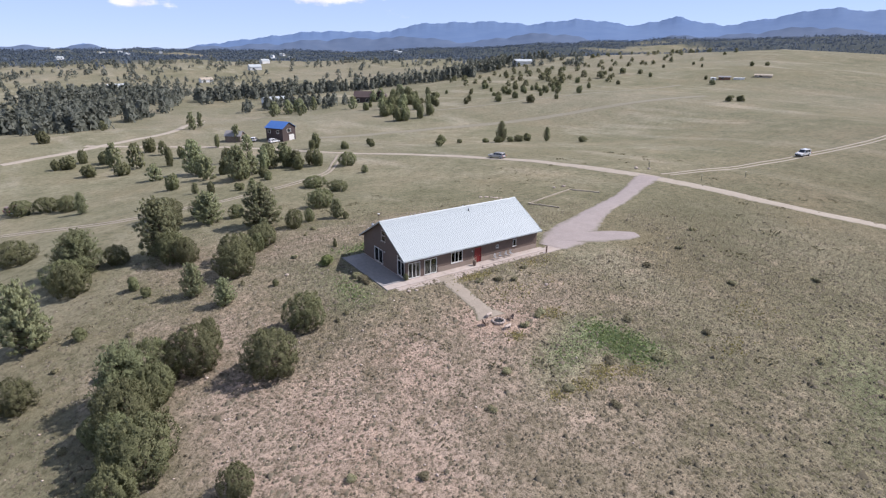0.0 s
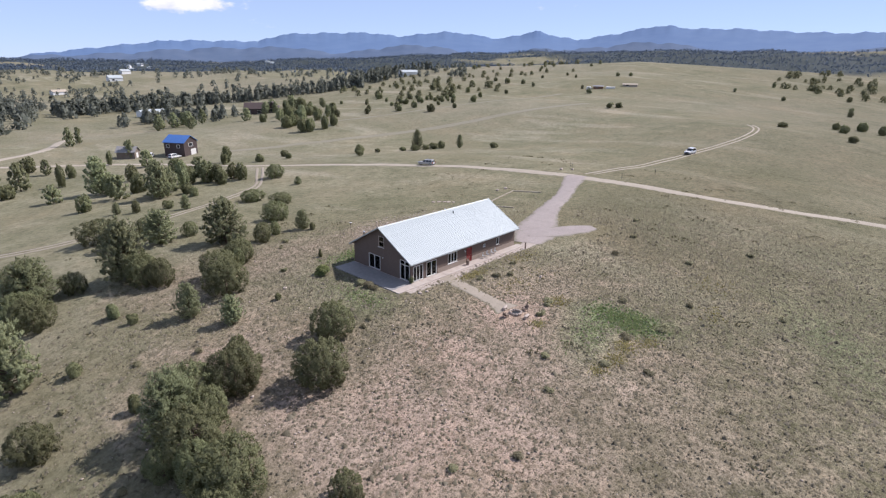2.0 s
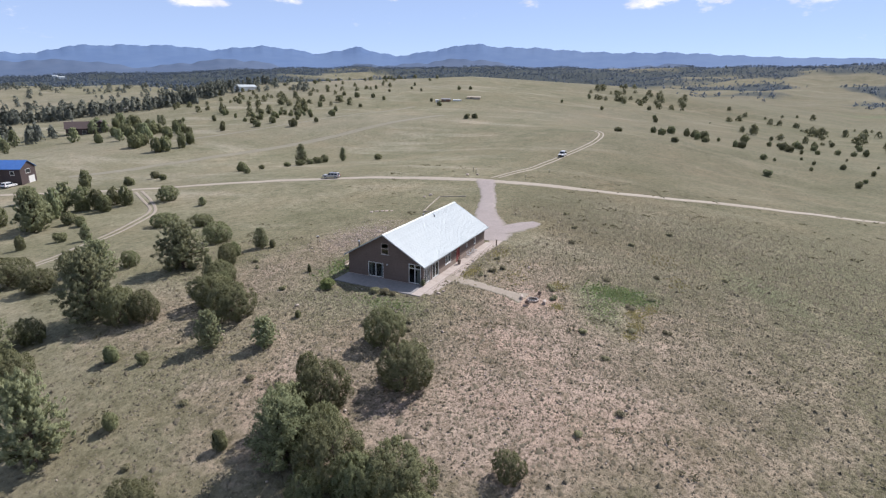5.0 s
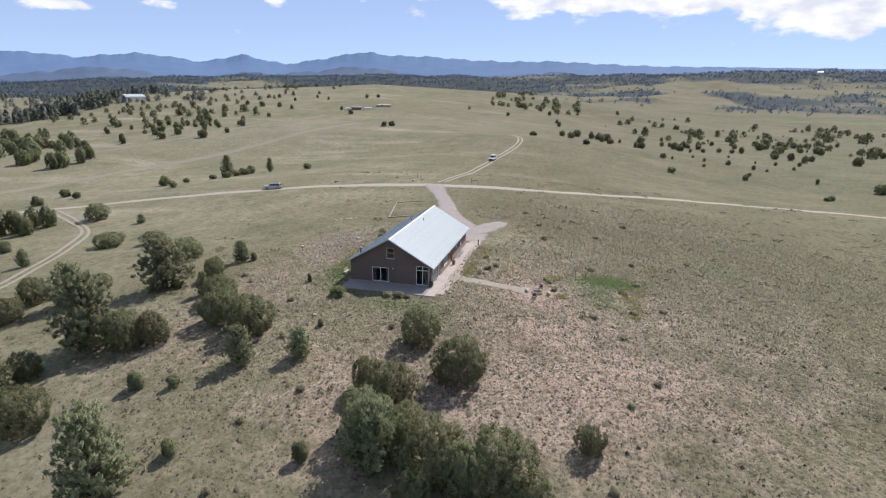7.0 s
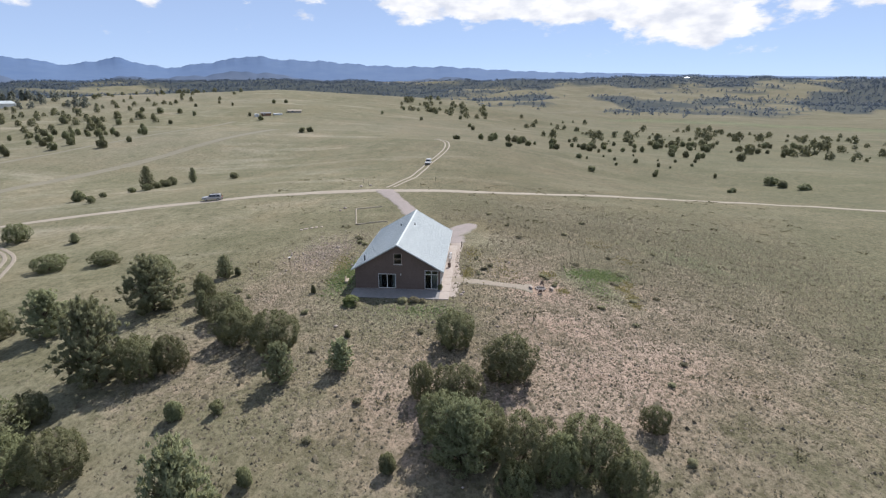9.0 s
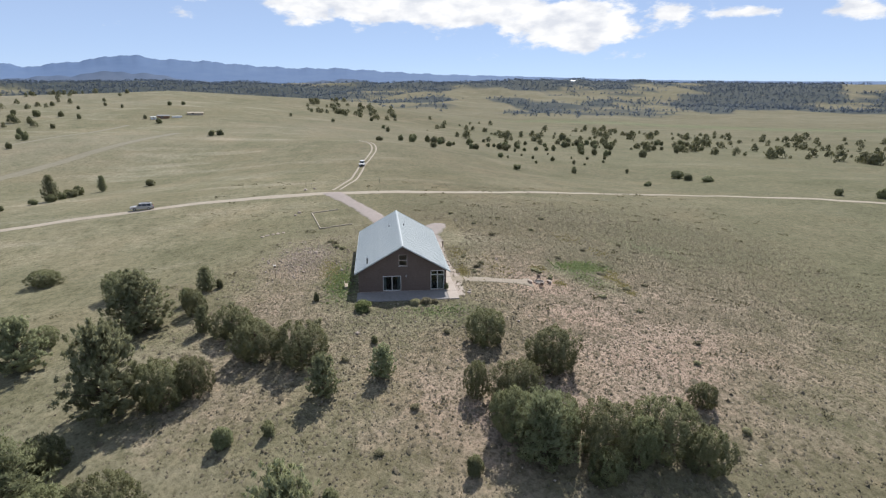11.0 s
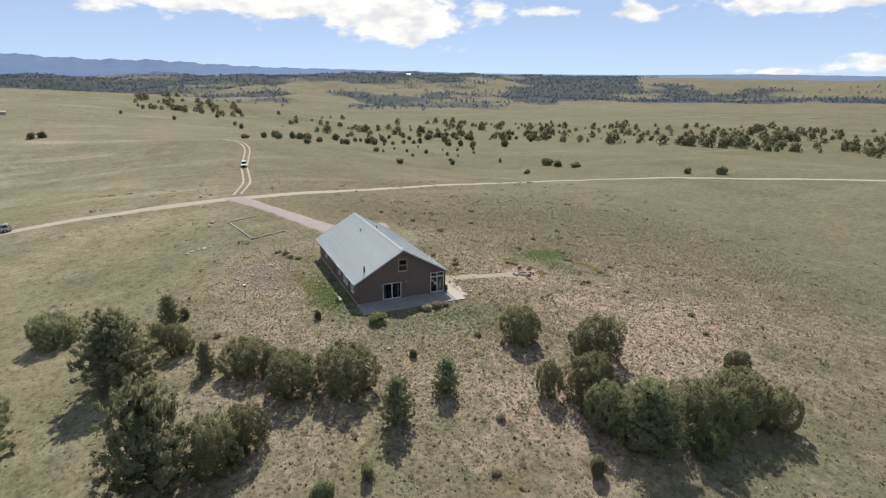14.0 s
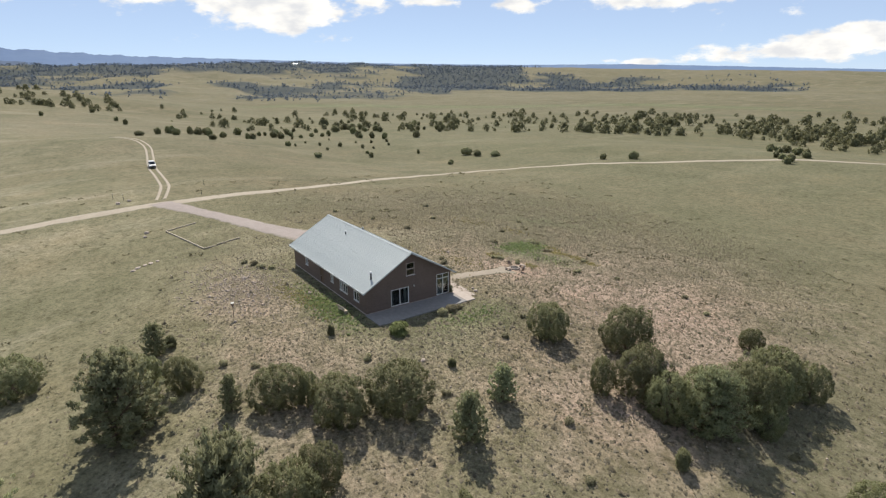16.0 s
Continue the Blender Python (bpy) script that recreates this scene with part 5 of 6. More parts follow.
LANE_JUNIPERS = [(-25, 175.6, 4.5, 5.7), (-32, 180, 4.8, 3.6), (-31.5, 153.2, 4, 5.1), (-40.5, 171, 3.6, 3), (-36.8, 172, 4.4, 5.4), (-22.2, 149, 4.2, 4.9), (-8.4, 190.4, 5.5, 5.1), (-6.8, 154.4, 6.9, 3.0), (0, 171, 4.3, 3.6), (16.7, 186, 5.1, 2.4),
    (-44, 227.4, 4.8, 5.7), (-1.6, 123.4, 5.8, 5.6), (4.6, 119, 5.2, 5.0), (10.4, 143, 5, 4), (17.4, 116.8, 5.5, 6.2)]
LANE_EDGE = [(22, 113, 6.2, 5.6), (23, 105.6, 4.3, 4), (29.2, 110.6, 4.6, 4.1), (29.8, 106.4, 4.9, 4), (25.6, 144.6, 4.8, 6), (5.8, 106, 5.6, 5.4), (3, 118.6, 2.7, 2.2), (24, 109.6, 5.4, 3.8), (10.8, 100.4, 2.8, 3.5), (46.6, 150.4, 5.9, 3.8), (67, 143, 2.5, 3.4),
    (-13.6, 103.6, 4.3, 3.8), (-7, 87, 2.9, 2.1), (88.4, 122.6, 3.4, 4.0), (20.4, 128, 4.0, 4.2)]
for x, y, h, w in LANE_JUNIPERS + LANE_EDGE:
    plant(MID_J, x, y, h, w)
grow(MID_P, 9, 92, 290, 42, 26, 20, 6, 10)
grow(MID_J, 36, 150, 262, 75, 26, 62, 4, 7, 1.0)
grow(MID_P, 18, 168, 290, 70, 24, 62, 6, 9)
grow(MID_J, 40, 215, 245, 62, 60, 60, 2.5, 4.5, 1.1)
grow(MID_J, 16, 360, 210, 90, 90, 0, 2.5, 4.5, 1.1)
grow(MID_J, 30, 300, -70, 45, 70, 30, 2.2, 4.5, 1.2)
grow(MID_J, 34, 330, -190, 50, 90, 40, 2.5, 5.0, 1.2)
grow(MID_J, 16, 230, -100, 40, 50, 30, 1.2, 2.6, 1.2)
grow(MID_J, 18, 62, -236, 52, 7, 118, 2.0, 3.6, 1.3)
grow(MID_J, 6, 430, 30, 90, 60, 0, 2.5, 4.0, 1.2)
for x, y, h, w in [(150, -108, 1.8, 2.8), (101, -155, 2.4, 3.4), (92, -164, 3.2, 4.6), (171, -133, 3.6, 6.0), (110, 113, 2.4, 3.6), (106, 116, 1.8, 3), (117, 113.5, 2.2, 3.2), (125, 112, 3.2, 3.6), (95, 119, 1.6, 2.4), (240, 8, 2.2, 5)]:
    plant(MID_J, x, y, h, w)

# ---- grass tufts and stones on the near slopes ----
def tufts():
    rng = np.random.default_rng(8)
    n = 300000
    x = rng.uniform(-72, 82, n)
    y = rng.uniform(-82, 62, n)
    away = np.maximum(np.maximum(-3.9 - x, x - 27.5), np.maximum(-1.7 - y, y - 13.4))
    keep = (away > 0) & (np.hypot(x - 4.5, y + 7) > 1.2) & (x > -75) & (x < 82)
    clear = np.minimum(np.abs(x - (5 - 0.07 * (-y))), 9) > 0.7
    keep &= clear | (y > -1) | (y < -17)
    keep &= ~((x > 24) & (np.abs(y - (x - 27) * 0.36) < 5)) & ~((x > 27) & (x < 47) & (y > -7.5) & (y < 5)) & (np.hypot(x - 4, y + 15.2) > 2.6)
    far = np.minimum(np.hypot(x + 14, y + 4), 0.85 * np.hypot(x - 24, y + 30))
    keep &= rng.uniform(0, 1, n) < 0.6 * smooth(66, 22, far) ** 1.5 * grit(x, y)
    x, y = x[keep], y[keep]
    n = len(x)
    h = rng.gamma(2.2, 0.033, n) + 0.045
    z = land(x, y)
    turn = rng.uniform(0, math.tau, n)
    w = h * rng.uniform(0.8, 1.4, n)
    lean = rng.normal(0, 0.3, (n, 2)) * h[:, None]
    tip = np.stack([x + lean[:, 0], y + lean[:, 1], z + h], -1)
    rim = [np.stack([x + w * np.cos(turn + k * 2.094), y + w * np.sin(turn + k * 2.094), z - 0.02], -1) for k in range(3)]
    v = np.stack([tip, *rim], 1).reshape(-1, 3)
    f = (np.arange(n)[:, None, None] * 4 + np.array([(0, 1, 2), (0, 2, 3), (0, 3, 1)])[None]).reshape(-1, 3)
    ob = from_arrays("grass_tufts", v, f, M_TUFT)
    return tagged(ob, "dry bunch grass tufts on stony slopes", "grass", kind="stuff")


tufts()


def low_scrub():
    """Knee-high scrub and dead weeds dotted over the slopes, too many to count."""
    rng = np.random.default_rng(63)
    n = 1500
    x, y = rng.uniform(-50, 110, n), rng.uniform(-95, 60, n)
    away = np.maximum(np.maximum(-5 - x, x - 30), np.maximum(-4 - y, y - 17))
    clump = np.sin(x * 0.13 + 2 * np.sin(y * 0.08)) * np.sin(y * 0.15 + 1.3)
    keep = (away > 0) & (rng.uniform(0, 1, n) < 0.45 + 0.5 * clump) & ~((x > 24) & (x < 90) & (np.abs(y - (x - 27) * 0.38) < 9))
    keep &= ~((np.abs(x - 4.5) < 4) & (y > -19) & (y < 0))
    x, y = x[keep], y[keep]
    n, k = len(x), 16
    s = rng.gamma(3, 0.10, n) + 0.12
    a, r = rng.uniform(0, math.tau, (n, k)), np.sqrt(rng.uniform(0, 1, (n, k)))
    px, py = x[:, None] + s[:, None] * 1.3 * r * np.cos(a), y[:, None] + s[:, None] * 1.3 * r * np.sin(a)
    pz = land(x, y)[:, None] + s[:, None] * 0.35 * (1.1 - r)
    p = np.stack([px, py, pz], -1).reshape(-1, 3)
    out = np.stack([r * np.cos(a), r * np.sin(a), np.full_like(a, 0.6)], -1).reshape(-1, 3)
    v, f = blades(p, out, np.repeat(s * 0.42, k), rng, 0.5, False, 0.2)
    return tagged(from_arrays("low_scrub", v, f, M_SAGE), "low grey-brown scrub dotted over dry slopes", "shrub", kind="stuff")


low_scrub()


def stones():
    rng = np.random.default_rng(19)
    n = 3400
    x = np.concatenate([rng.normal(20, 6.5, 2600), rng.normal(-14, 16, n - 2600)])
    y = np.concatenate([rng.normal(22.5, 3.4, 2600), rng.normal(-12, 16, n - 2600)])
    ok = (np.maximum(np.maximum(-3 - x, x - 26), np.maximum(-2 - y, y - 14)) > 0)
    x, y = x[ok], y[ok]
    n = len(x)
    s = rng.gamma(2.0, 0.026, n) + 0.035
    octa = np.array([(1, 0, 0), (0, 1, 0), (-1, 0, 0), (0, -1, 0), (0, 0, 0.8), (0, 0, -0.6)], float)
    tri = np.array([(0, 1, 4), (1, 2, 4), (2, 3, 4), (3, 0, 4), (1, 0, 5), (2, 1, 5), (3, 2, 5), (0, 3, 5)])
    v = octa[None] * rng.uniform(0.6, 1.4, (n, 6, 3)) * s[:, None, None]
    v = v + np.stack([x, y, land(x, y) + s * 0.2], -1)[:, None]
    f = (np.arange(n)[:, None, None] * 6 + tri[None]).reshape(-1, 3)
    return tagged(from_arrays("field_stones", v.reshape(-1, 3), f, M_STONE), "loose pale field stones on bare soil", "stones", kind="stuff")


stones()


# ---- vehicles ----
def paint(name, colour, rough=0.3):
    m, n, l, b = material(name, rough, 0.0)
    b.inputs["Specular IOR Level"].default_value = 0.5
    b.inputs["Coat Weight"].default_value = 0.5
    dust = noise_node(n, l, 2.5, 5, 0.6)
    l.new(mix(n, l, maths(n, l, "MULTIPLY", dust, 0.35), colour, (0.45, 0.38, 0.30)), b.inputs["Base Color"])
    return m


M_SILVER, M_CARWHITE = paint("silver_paint", (0.46, 0.44, 0.42)), paint("white_paint", (0.82, 0.82, 0.82))
M_MAROON = paint("maroon_paint", (0.16, 0.05, 0.045))
M_TYRE = plain("tyre_rubber", (0.015, 0.015, 0.015), (0.035, 0.033, 0.03), 10, 0.85)
M_AUTO_GLASS = glass_material()
M_LIGHT = plain("lamp_lens", (0.65, 0.65, 0.62), (0.8, 0.8, 0.78), 5, 0.2)
M_TAIL = plain("tail_lens", (0.35, 0.02, 0.02), (0.5, 0.04, 0.03), 5, 0.25)


def suv(label, m, mat, length=5.1, width=2.0, tall=1.85, rack=True):
    """An estate-bodied car that points along its own x."""
    car = thing("suv", m, label, "car")
    k, hw = length / 5.0, width / 2
    side = [(-2.45, 0.42), (-2.5, 0.75), (-2.42, 1.08), (1.0, 1.1), (2.1, 1.0), (2.42, 0.85), (2.48, 0.55), (2.4, 0.38)]
    bm = prism(bmesh.new(), [(u * k, v) for u, v in side], lambda u, v: (u, -hw, v), lambda u, v: (u, hw, v))
    part("body", bevelled(bm, 0.07, 2), mat, car, smooth_it=False)
    cab = [(-2.36, 1.07), (-2.16, tall - 0.06), (-1.9, tall), (0.1, tall), (0.42, tall - 0.05), (1.08, 1.09)]
    bm = bmesh.new()
    lo = [bm.verts.new((u * k, -hw + 0.05 + 0.14 * (v - 1.07) / 0.8, v)) for u, v in cab]
    hi = [bm.verts.new((u * k, hw - 0.05 - 0.14 * (v - 1.07) / 0.8, v)) for u, v in cab]
    bm.faces.new(lo[::-1])
    bm.faces.new(hi)
    for i in range(len(cab)):
        bm.faces.new((lo[i], lo[(i + 1) % 6], hi[(i + 1) % 6], hi[i]))
    part("cabin", bevelled(bm, 0.05, 2), mat, car)
    top, low = tall - 0.13, 1.14
    for s in (-1, 1):
        for a, b in ((-2.05, -1.1), (-1.02, -0.12), (-0.04, 0.5)):
            bm = bmesh.new()
            y0 = lambda z: s * (hw - 0.05 - 0.14 * (z - 1.07) / 0.8)
            b_low = b + 0.32 if b == 0.5 else b
            pts = [(a, low), (b_low, low), (b, top), (a + (0.12 if a == -2.05 else 0), top)]
            prism(bm, [(u * k, v) for u, v in pts], lambda u, v: (u, y0(v) - s * 0.02, v), lambda u, v: (u, y0(v) + s * 0.012, v))
            part("side_window", bm, M_AUTO_GLASS, car)
    bm = bmesh.new()
    prism(bm, [(0.45, tall - 0.1), (1.04, 1.14), (1.09, 1.14), (0.5, tall - 0.1)], lambda u, v: (u * k, -hw + 0.24, v), lambda u, v: (u * k, hw - 0.24, v))
    part("windscreen", bm, M_AUTO_GLASS, car)
    bm = bmesh.new()
    prism(bm, [(-2.19, tall - 0.14), (-2.34, 1.18), (-2.38, 1.18), (-2.23, tall - 0.14)], lambda u, v: (u * k, -hw + 0.24, v), lambda u, v: (u * k, hw - 0.24, v))
    part("rear_window", bm, M_AUTO_GLASS, car)
    for x in (-1.5, 1.55):
        for s in (-1, 1):
            y0, y1 = s * (hw - 0.2), s * (hw + 0.02)
            w = part("wheel", tube(bmesh.new(), (x * k, y0, 0.38), (x * k, y1, 0.38), 0.38, 0.38, 18), M_TYRE, car, smooth_it=False)
            part("rim", tube(bmesh.new(), (x * k, y1 - s * 0.03, 0.38), (x * k, y1 + s * 0.015, 0.38), 0.24, 0.2, 12), M_STEEL, w)
    for s in (-1, 1):
        part("headlight", box(bmesh.new(), 2.36 * k, s * (hw - 0.28) - 0.2, 0.72, 2.5 * k, s * (hw - 0.28) + 0.2, 0.9), M_LIGHT, car)
        part("tail_light", box(bmesh.new(), -2.53 * k, s * (hw - 0.12) - 0.1, 0.8, -2.4 * k, s * (hw - 0.12) + 0.1, 1.15), M_TAIL, car)
        part("mirror", bevelled(box(bmesh.new(), 0.72 * k, s * (hw + 0.1) - 0.1, 1.1, 0.86 * k, s * (hw + 0.1) + 0.1, 1.27), 0.02), mat, car)
    part("bumper", bevelled(box(bmesh.new(), 2.38 * k, -hw + 0.1, 0.36, 2.56 * k, hw - 0.1, 0.6), 0.04), M_PIPE, car)
    part("bumper", bevelled(box(bmesh.new(), -2.6 * k, -hw + 0.1, 0.4, -2.42 * k, hw - 0.1, 0.62), 0.04), M_PIPE, car)
    part("grille", box(bmesh.new(), 2.42 * k, -0.45, 0.68, 2.51 * k, 0.45, 0.88), M_PIPE, car)
    if rack:
        r = bmesh.new()
        for s in (-1, 1):
            tube(r, (-1.8 * k, s * 0.62, tall + 0.09), (0.0, s * 0.62, tall + 0.09), 0.03, 0.03, 6)
            for x in (-1.7, -0.1):
                tube(r, (x * k, s * 0.62, tall - 0.02), (x * k, s * 0.62, tall + 0.09), 0.025, 0.025, 6)
        for x in (-1.3, -0.4):
            tube(r, (x * k, -0.62, tall + 0.09), (x * k, 0.62, tall + 0.09), 0.025, 0.025, 6)
        part("roof_rack", r, M_PIPE, car)
    return car


suv("silver estate car with black roof rack on the dirt road", pose(75.2, 71.6, height(75.2, 71.6) + 0.04, 0, 0, 108), M_SILVER, 5.4, 2.0, 1.8)
suv("white sport utility car on the two-track lane", pose(149, 15.6, height(149, 15.6) + 0.04, 0, 0, 177), M_CARWHITE, 5.6, 2.05, 2.0, False)
suv("dark maroon car beside the grassy lane", pose(-49.5, 112, height(-49.5, 112) + 0.03, 0, 0, 30), M_MAROON, 4.8, 1.9, 1.9, False)

for x, y, turn in ((39.8, 182.4, 20), (33.9, 192.0, 60)):
    suv("white pickup-sized car parked by the blue-roofed house", pose(x, y, height(x, y) + 0.03, 0, 0, turn), M_CARWHITE, 5.2, 2.0, 1.9, False)

# ---- buildings in the distance ----
M_BLUE_ROOF = plain("blue_metal_roof", (0.05, 0.13, 0.36), (0.08, 0.19, 0.47), 1.0, 0.4, 0.1, relief=0.02)
M_DARK_SIDING = plain("dark_brown_siding", (0.06, 0.044, 0.042), (0.10, 0.074, 0.068), 2, 0.8, relief=0.1)
M_GREY_ROOF = plain("grey_shingle_roof", (0.20, 0.19, 0.19), (0.31, 0.30, 0.29), 1.2, 0.85, relief=0.1)
M_WHITE_WALL = plain("white_painted_wall", (0.62, 0.62, 0.60), (0.76, 0.76, 0.74), 1, 0.7, relief=0.05)
M_RUST = plain("rusty_brown_wall", (0.17, 0.09, 0.06), (0.27, 0.15, 0.10), 1.2, 0.85, relief=0.1)
M_OLD_WALL = plain("weathered_board_wall", (0.15, 0.12, 0.095), (0.24, 0.195, 0.155), 1.5, 0.9, relief=0.2)
M_TAN_WALL = plain("tan_wall", (0.36, 0.30, 0.23), (0.48, 0.41, 0.33), 1.2, 0.8, relief=0.05)


def building(name, label, x, y, turn, length, width, eave, ridge, wall, roof, category="house", openings=(), over=0.45, chimney=False):
    """A gabled building, its ridge along its own x. openings: face ('s' long side to -y, 'e' end to +x, 'n', 'w'), from, to, low, high, kind."""
    z = min(height(x + dx, y + dy) for dx in (-width / 2, width / 2) for dy in (-width / 2, width / 2)) + 0.1
    b = thing(name, pose(x, y, z, 0, 0, turn), label, category)
    hl, hw = length / 2, width / 2
    bm = bmesh.new()
    prism(bm, [(-hw, -1.2), (hw, -1.2), (hw, eave), (0, ridge - 0.12), (-hw, eave)], lambda u, v: (-hl, u, v), lambda u, v: (hl, u, v))
    part("walls", bm, wall, b)
    s = (ridge - eave) / hw
    for sign in (-1, 1):
        bm = bmesh.new()
        o = [(sign * (hw + over), eave - s * over), (0, ridge), (0, ridge + 0.16), (sign * (hw + over), eave - s * over + 0.16)]
        prism(bm, o, lambda u, v: (-hl - over, u, v), lambda u, v: (hl + over, u, v))
        part("roof", bm, roof, b)
    for face, a0, a1, c0, c1, kind in openings:
        def put(bm, p, q, r, t, d0, d1):
            if face in "sn":
                g = -1 if face == "s" else 1
                box(bm, p, min(g * (hw + d0), g * (hw + d1)), r, q, max(g * (hw + d0), g * (hw + d1)), t)
            else:
                g = 1 if face == "e" else -1
                box(bm, min(g * (hl + d0), g * (hl + d1)), p, r, max(g * (hl + d0), g * (hl + d1)), q, t)
        if kind == "door":
            bm = bmesh.new()
            put(bm, a0, a1, c0, c1, -0.05, 0.05)
            part("garage_door" if a1 - a0 > 2 else "door", bm, M_WHITE, b)
        else:
            bm = bmesh.new()
            for p, q, r, t in ((a0, a1, c0 - 0.12, c0), (a0, a1, c1, c1 + 0.12), (a0 - 0.12, a0, c0 - 0.12, c1 + 0.12), (a1, a1 + 0.12, c0 - 0.12, c1 + 0.12)):
                put(bm, p, q, r, t, -0.05, 0.08)
            w = part("window", bm, M_WHITE, b)
            bm = bmesh.new()
            put(bm, a0, a1, c0, c1, -0.05, 0.03)
            part("pane", bm, M_GLASS, w)
    if chimney:
        part("chimney", box(bmesh.new(), -hl * 0.4 - 0.4, 0.6, eave, -hl * 0.4 + 0.4, 1.4, ridge + 1.1), M_STONE, b)
    return b


building("barn_house", "dark two-storey house with bright blue metal roof and white garage door", 45, 188, -59, 9.4, 8.6, 5.8, 8.2, M_DARK_SIDING, M_BLUE_ROOF,
         openings=[("e", -0.2, 3.2, 0.1, 2.7, "door"), ("e", -1.2, 1.2, 3.9, 5.2, "window"), ("s", -3.4, -2.2, 3.6, 4.8, "window"), ("s", 1.4, 2.6, 3.6, 4.8, "window")])
building("shed", "weathered brown timber shed among pines", 27, 197, -40, 7, 5, 2.8, 4.6, M_OLD_WALL, M_GREY_ROOF, "shed", [("e", -1.0, 1.0, 0.1, 2.2, "door")])
building("lodge", "dark brown log house with two gabled wings", 156, 328, -35, 13, 10, 4.6, 8.2, M_DARK_SIDING, M_DARK_SIDING, "house",
         [("s", -4.5, -2.6, 1.0, 3.0, "window"), ("s", 2.2, 4.4, 1.0, 3.0, "window"), ("e", -1.6, 1.6, 0.6, 3.0, "window")], 0.7, True)
building("lodge", "dark brown log house wing with steep gable", 167, 322, 55, 12, 8, 4.4, 7.6, M_DARK_SIDING, M_DARK_SIDING, "house",
         [("w", -1.6, 1.6, 0.8, 3.2, "window"), ("n", -3.0, -1.4, 1.2, 2.8, "window")], 0.7)
building("white_house", "low white house with pale roof by the pine belt", 112, 405, 10, 19, 9, 3.2, 5.0, M_WHITE_WALL, M_TRIM_METAL, "house", [("s", -6, -4, 1, 2.4, "window"), ("s", 2, 4, 1, 2.4, "window")])
building("grey_house", "grey-roofed house behind the pine belt", 276, 458, -20, 15, 10, 3.2, 5.4, M_TAN_WALL, M_GREY_ROOF, "house", [("s", -4, -2, 1, 2.4, "window")])
building("metal_barn", "long pale metal barn on the hill shoulder", 405, 428, -15, 21, 11, 4.4, 6.6, M_WHITE_WALL, M_TRIM_METAL, "barn", [("s", -2, 2, 0.1, 3.6, "door")])
building("hill_house", "white house with light roof on the tan hill", 226, 850, 0, 18, 12, 5, 8.5, M_WHITE_WALL, M_TRIM_METAL, "house", [("s", -5, -2, 1, 3.5, "window")])
building("cottage", "small white cottage below the wooded hill", 124, 715, 10, 15, 9, 3.4, 5.6, M_WHITE_WALL, M_TAN_WALL, "house", [("s", -4, -2, 1, 2.6, "window")])
building("blue_grey_house", "pale blue-grey roofed house at the wood's edge", 18, 640, 20, 20, 12, 4, 7, M_TAN_WALL, M_TRIM_METAL, "house", [("s", -5, -2, 1, 2.6, "window")])
building("ranch_house", "low brown ranch building on the grassy rise", 365, 167, -62, 7.5, 4.5, 1.9, 2.6, M_RUST, M_GREY_ROOF, "house", [("s", -2, -0.5, 0.9, 1.7, "window")])
building("ranch_house", "long low tan ranch building on the rise", 386, 150.5, -62, 11, 4, 1.6, 2.3, M_TAN_WALL, M_TAN_WALL, "house", [("s", -3, -1, 0.7, 1.5, "window")])
building("trailer", "low white flatbed trailer near the ranch buildings", 370, 159, -60, 7, 2.2, 0.9, 1.1, M_WHITE_WALL, M_WHITE_WALL, "trailer", [], 0.05)
building("camper", "small white camper beside the ranch building", 359, 172, -60, 3.4, 2.2, 1.6, 1.9, M_WHITE_WALL, M_WHITE_WALL, "trailer", [("s", -0.6, 0.6, 0.8, 1.4, "window")], 0.1)
building("ridge_house", "white house on the wooded mesa rim", 2080, -760, 70, 16, 10, 4, 6, M_WHITE_WALL, M_TRIM_METAL, "house", [("s", -6, -2, 1, 4, "window")])

# the town on the wooded hills: pale houses among the pines
town_house = building("town_house", "pale house with light roof among pines on the far hill", 98, 2018, 10, 15, 10, 4.5, 7.0, M_WHITE_WALL, M_TRIM_METAL, "house", [("s", -4, -2, 1, 2.6, "window")])
tagged(town_house, group="town houses")
for i, (x, y) in enumerate([(146, 1990), (139, 1749), (257, 1973), (568, 1730), (521, 1670), (275, 957), (529, 1707), (571, 1666), (1063, 1880), (1018, 1772), (-20, 1494)]):
    copy_thing(town_house, pose(x, y, height(x, y) + 0.2, 0, 0, 10 + i * 37))

# ---- round the house ----
SHRUB = bush(61, "bright green leafy shrub beside the house", M_SHRUB, "shrub", 4400, "house shrubs")
SAGE = [bush(62 + i, "grey-green sagebrush at the apron's edge", M_SAGE, "sagebrush", 1800, "sagebrush") for i in range(2)]
plant([SHRUB], -6.9, 12.0, 1.7, 2.7)
HOUSE_SAGE = [(-4.9, 3.4, 1.2, 2.0), (-5.1, 4.9, 1.1, 1.9), (-4.8, 2.1, 0.8, 1.3), (-13, 1.5, 0.8, 1.2), (-9.5, 17.5, 0.8, 1.2), (-10.5, -3.5, 0.7, 1.0), (-12.0, -4.2, 0.6, 0.9),
    (9, -16.6, 0.8, 1.4), (8.4, -5.6, 0.7, 1.4), (11, -6.6, 0.9, 1.5), (13, -7.6, 0.8, 1.3), (17, -5.2, 0.7, 1.4), (6.0, -17.6, 0.9, 1.4), (-1.6, -23.4, 0.7, 1.6),
    (-6.5, -27, 0.6, 1.2), (-16, -30, 0.7, 1.3), (4, -32.9, 0.7, 1.5), (14.8, -29.9, 0.9, 2.4), (9.2, -27.6, 0.7, 1.8), (10.0, -16.2, 0.7, 1.5), (18.1, -23.1, 0.7, 1.8), (1.9, -28.8, 0.7, 1.7)]
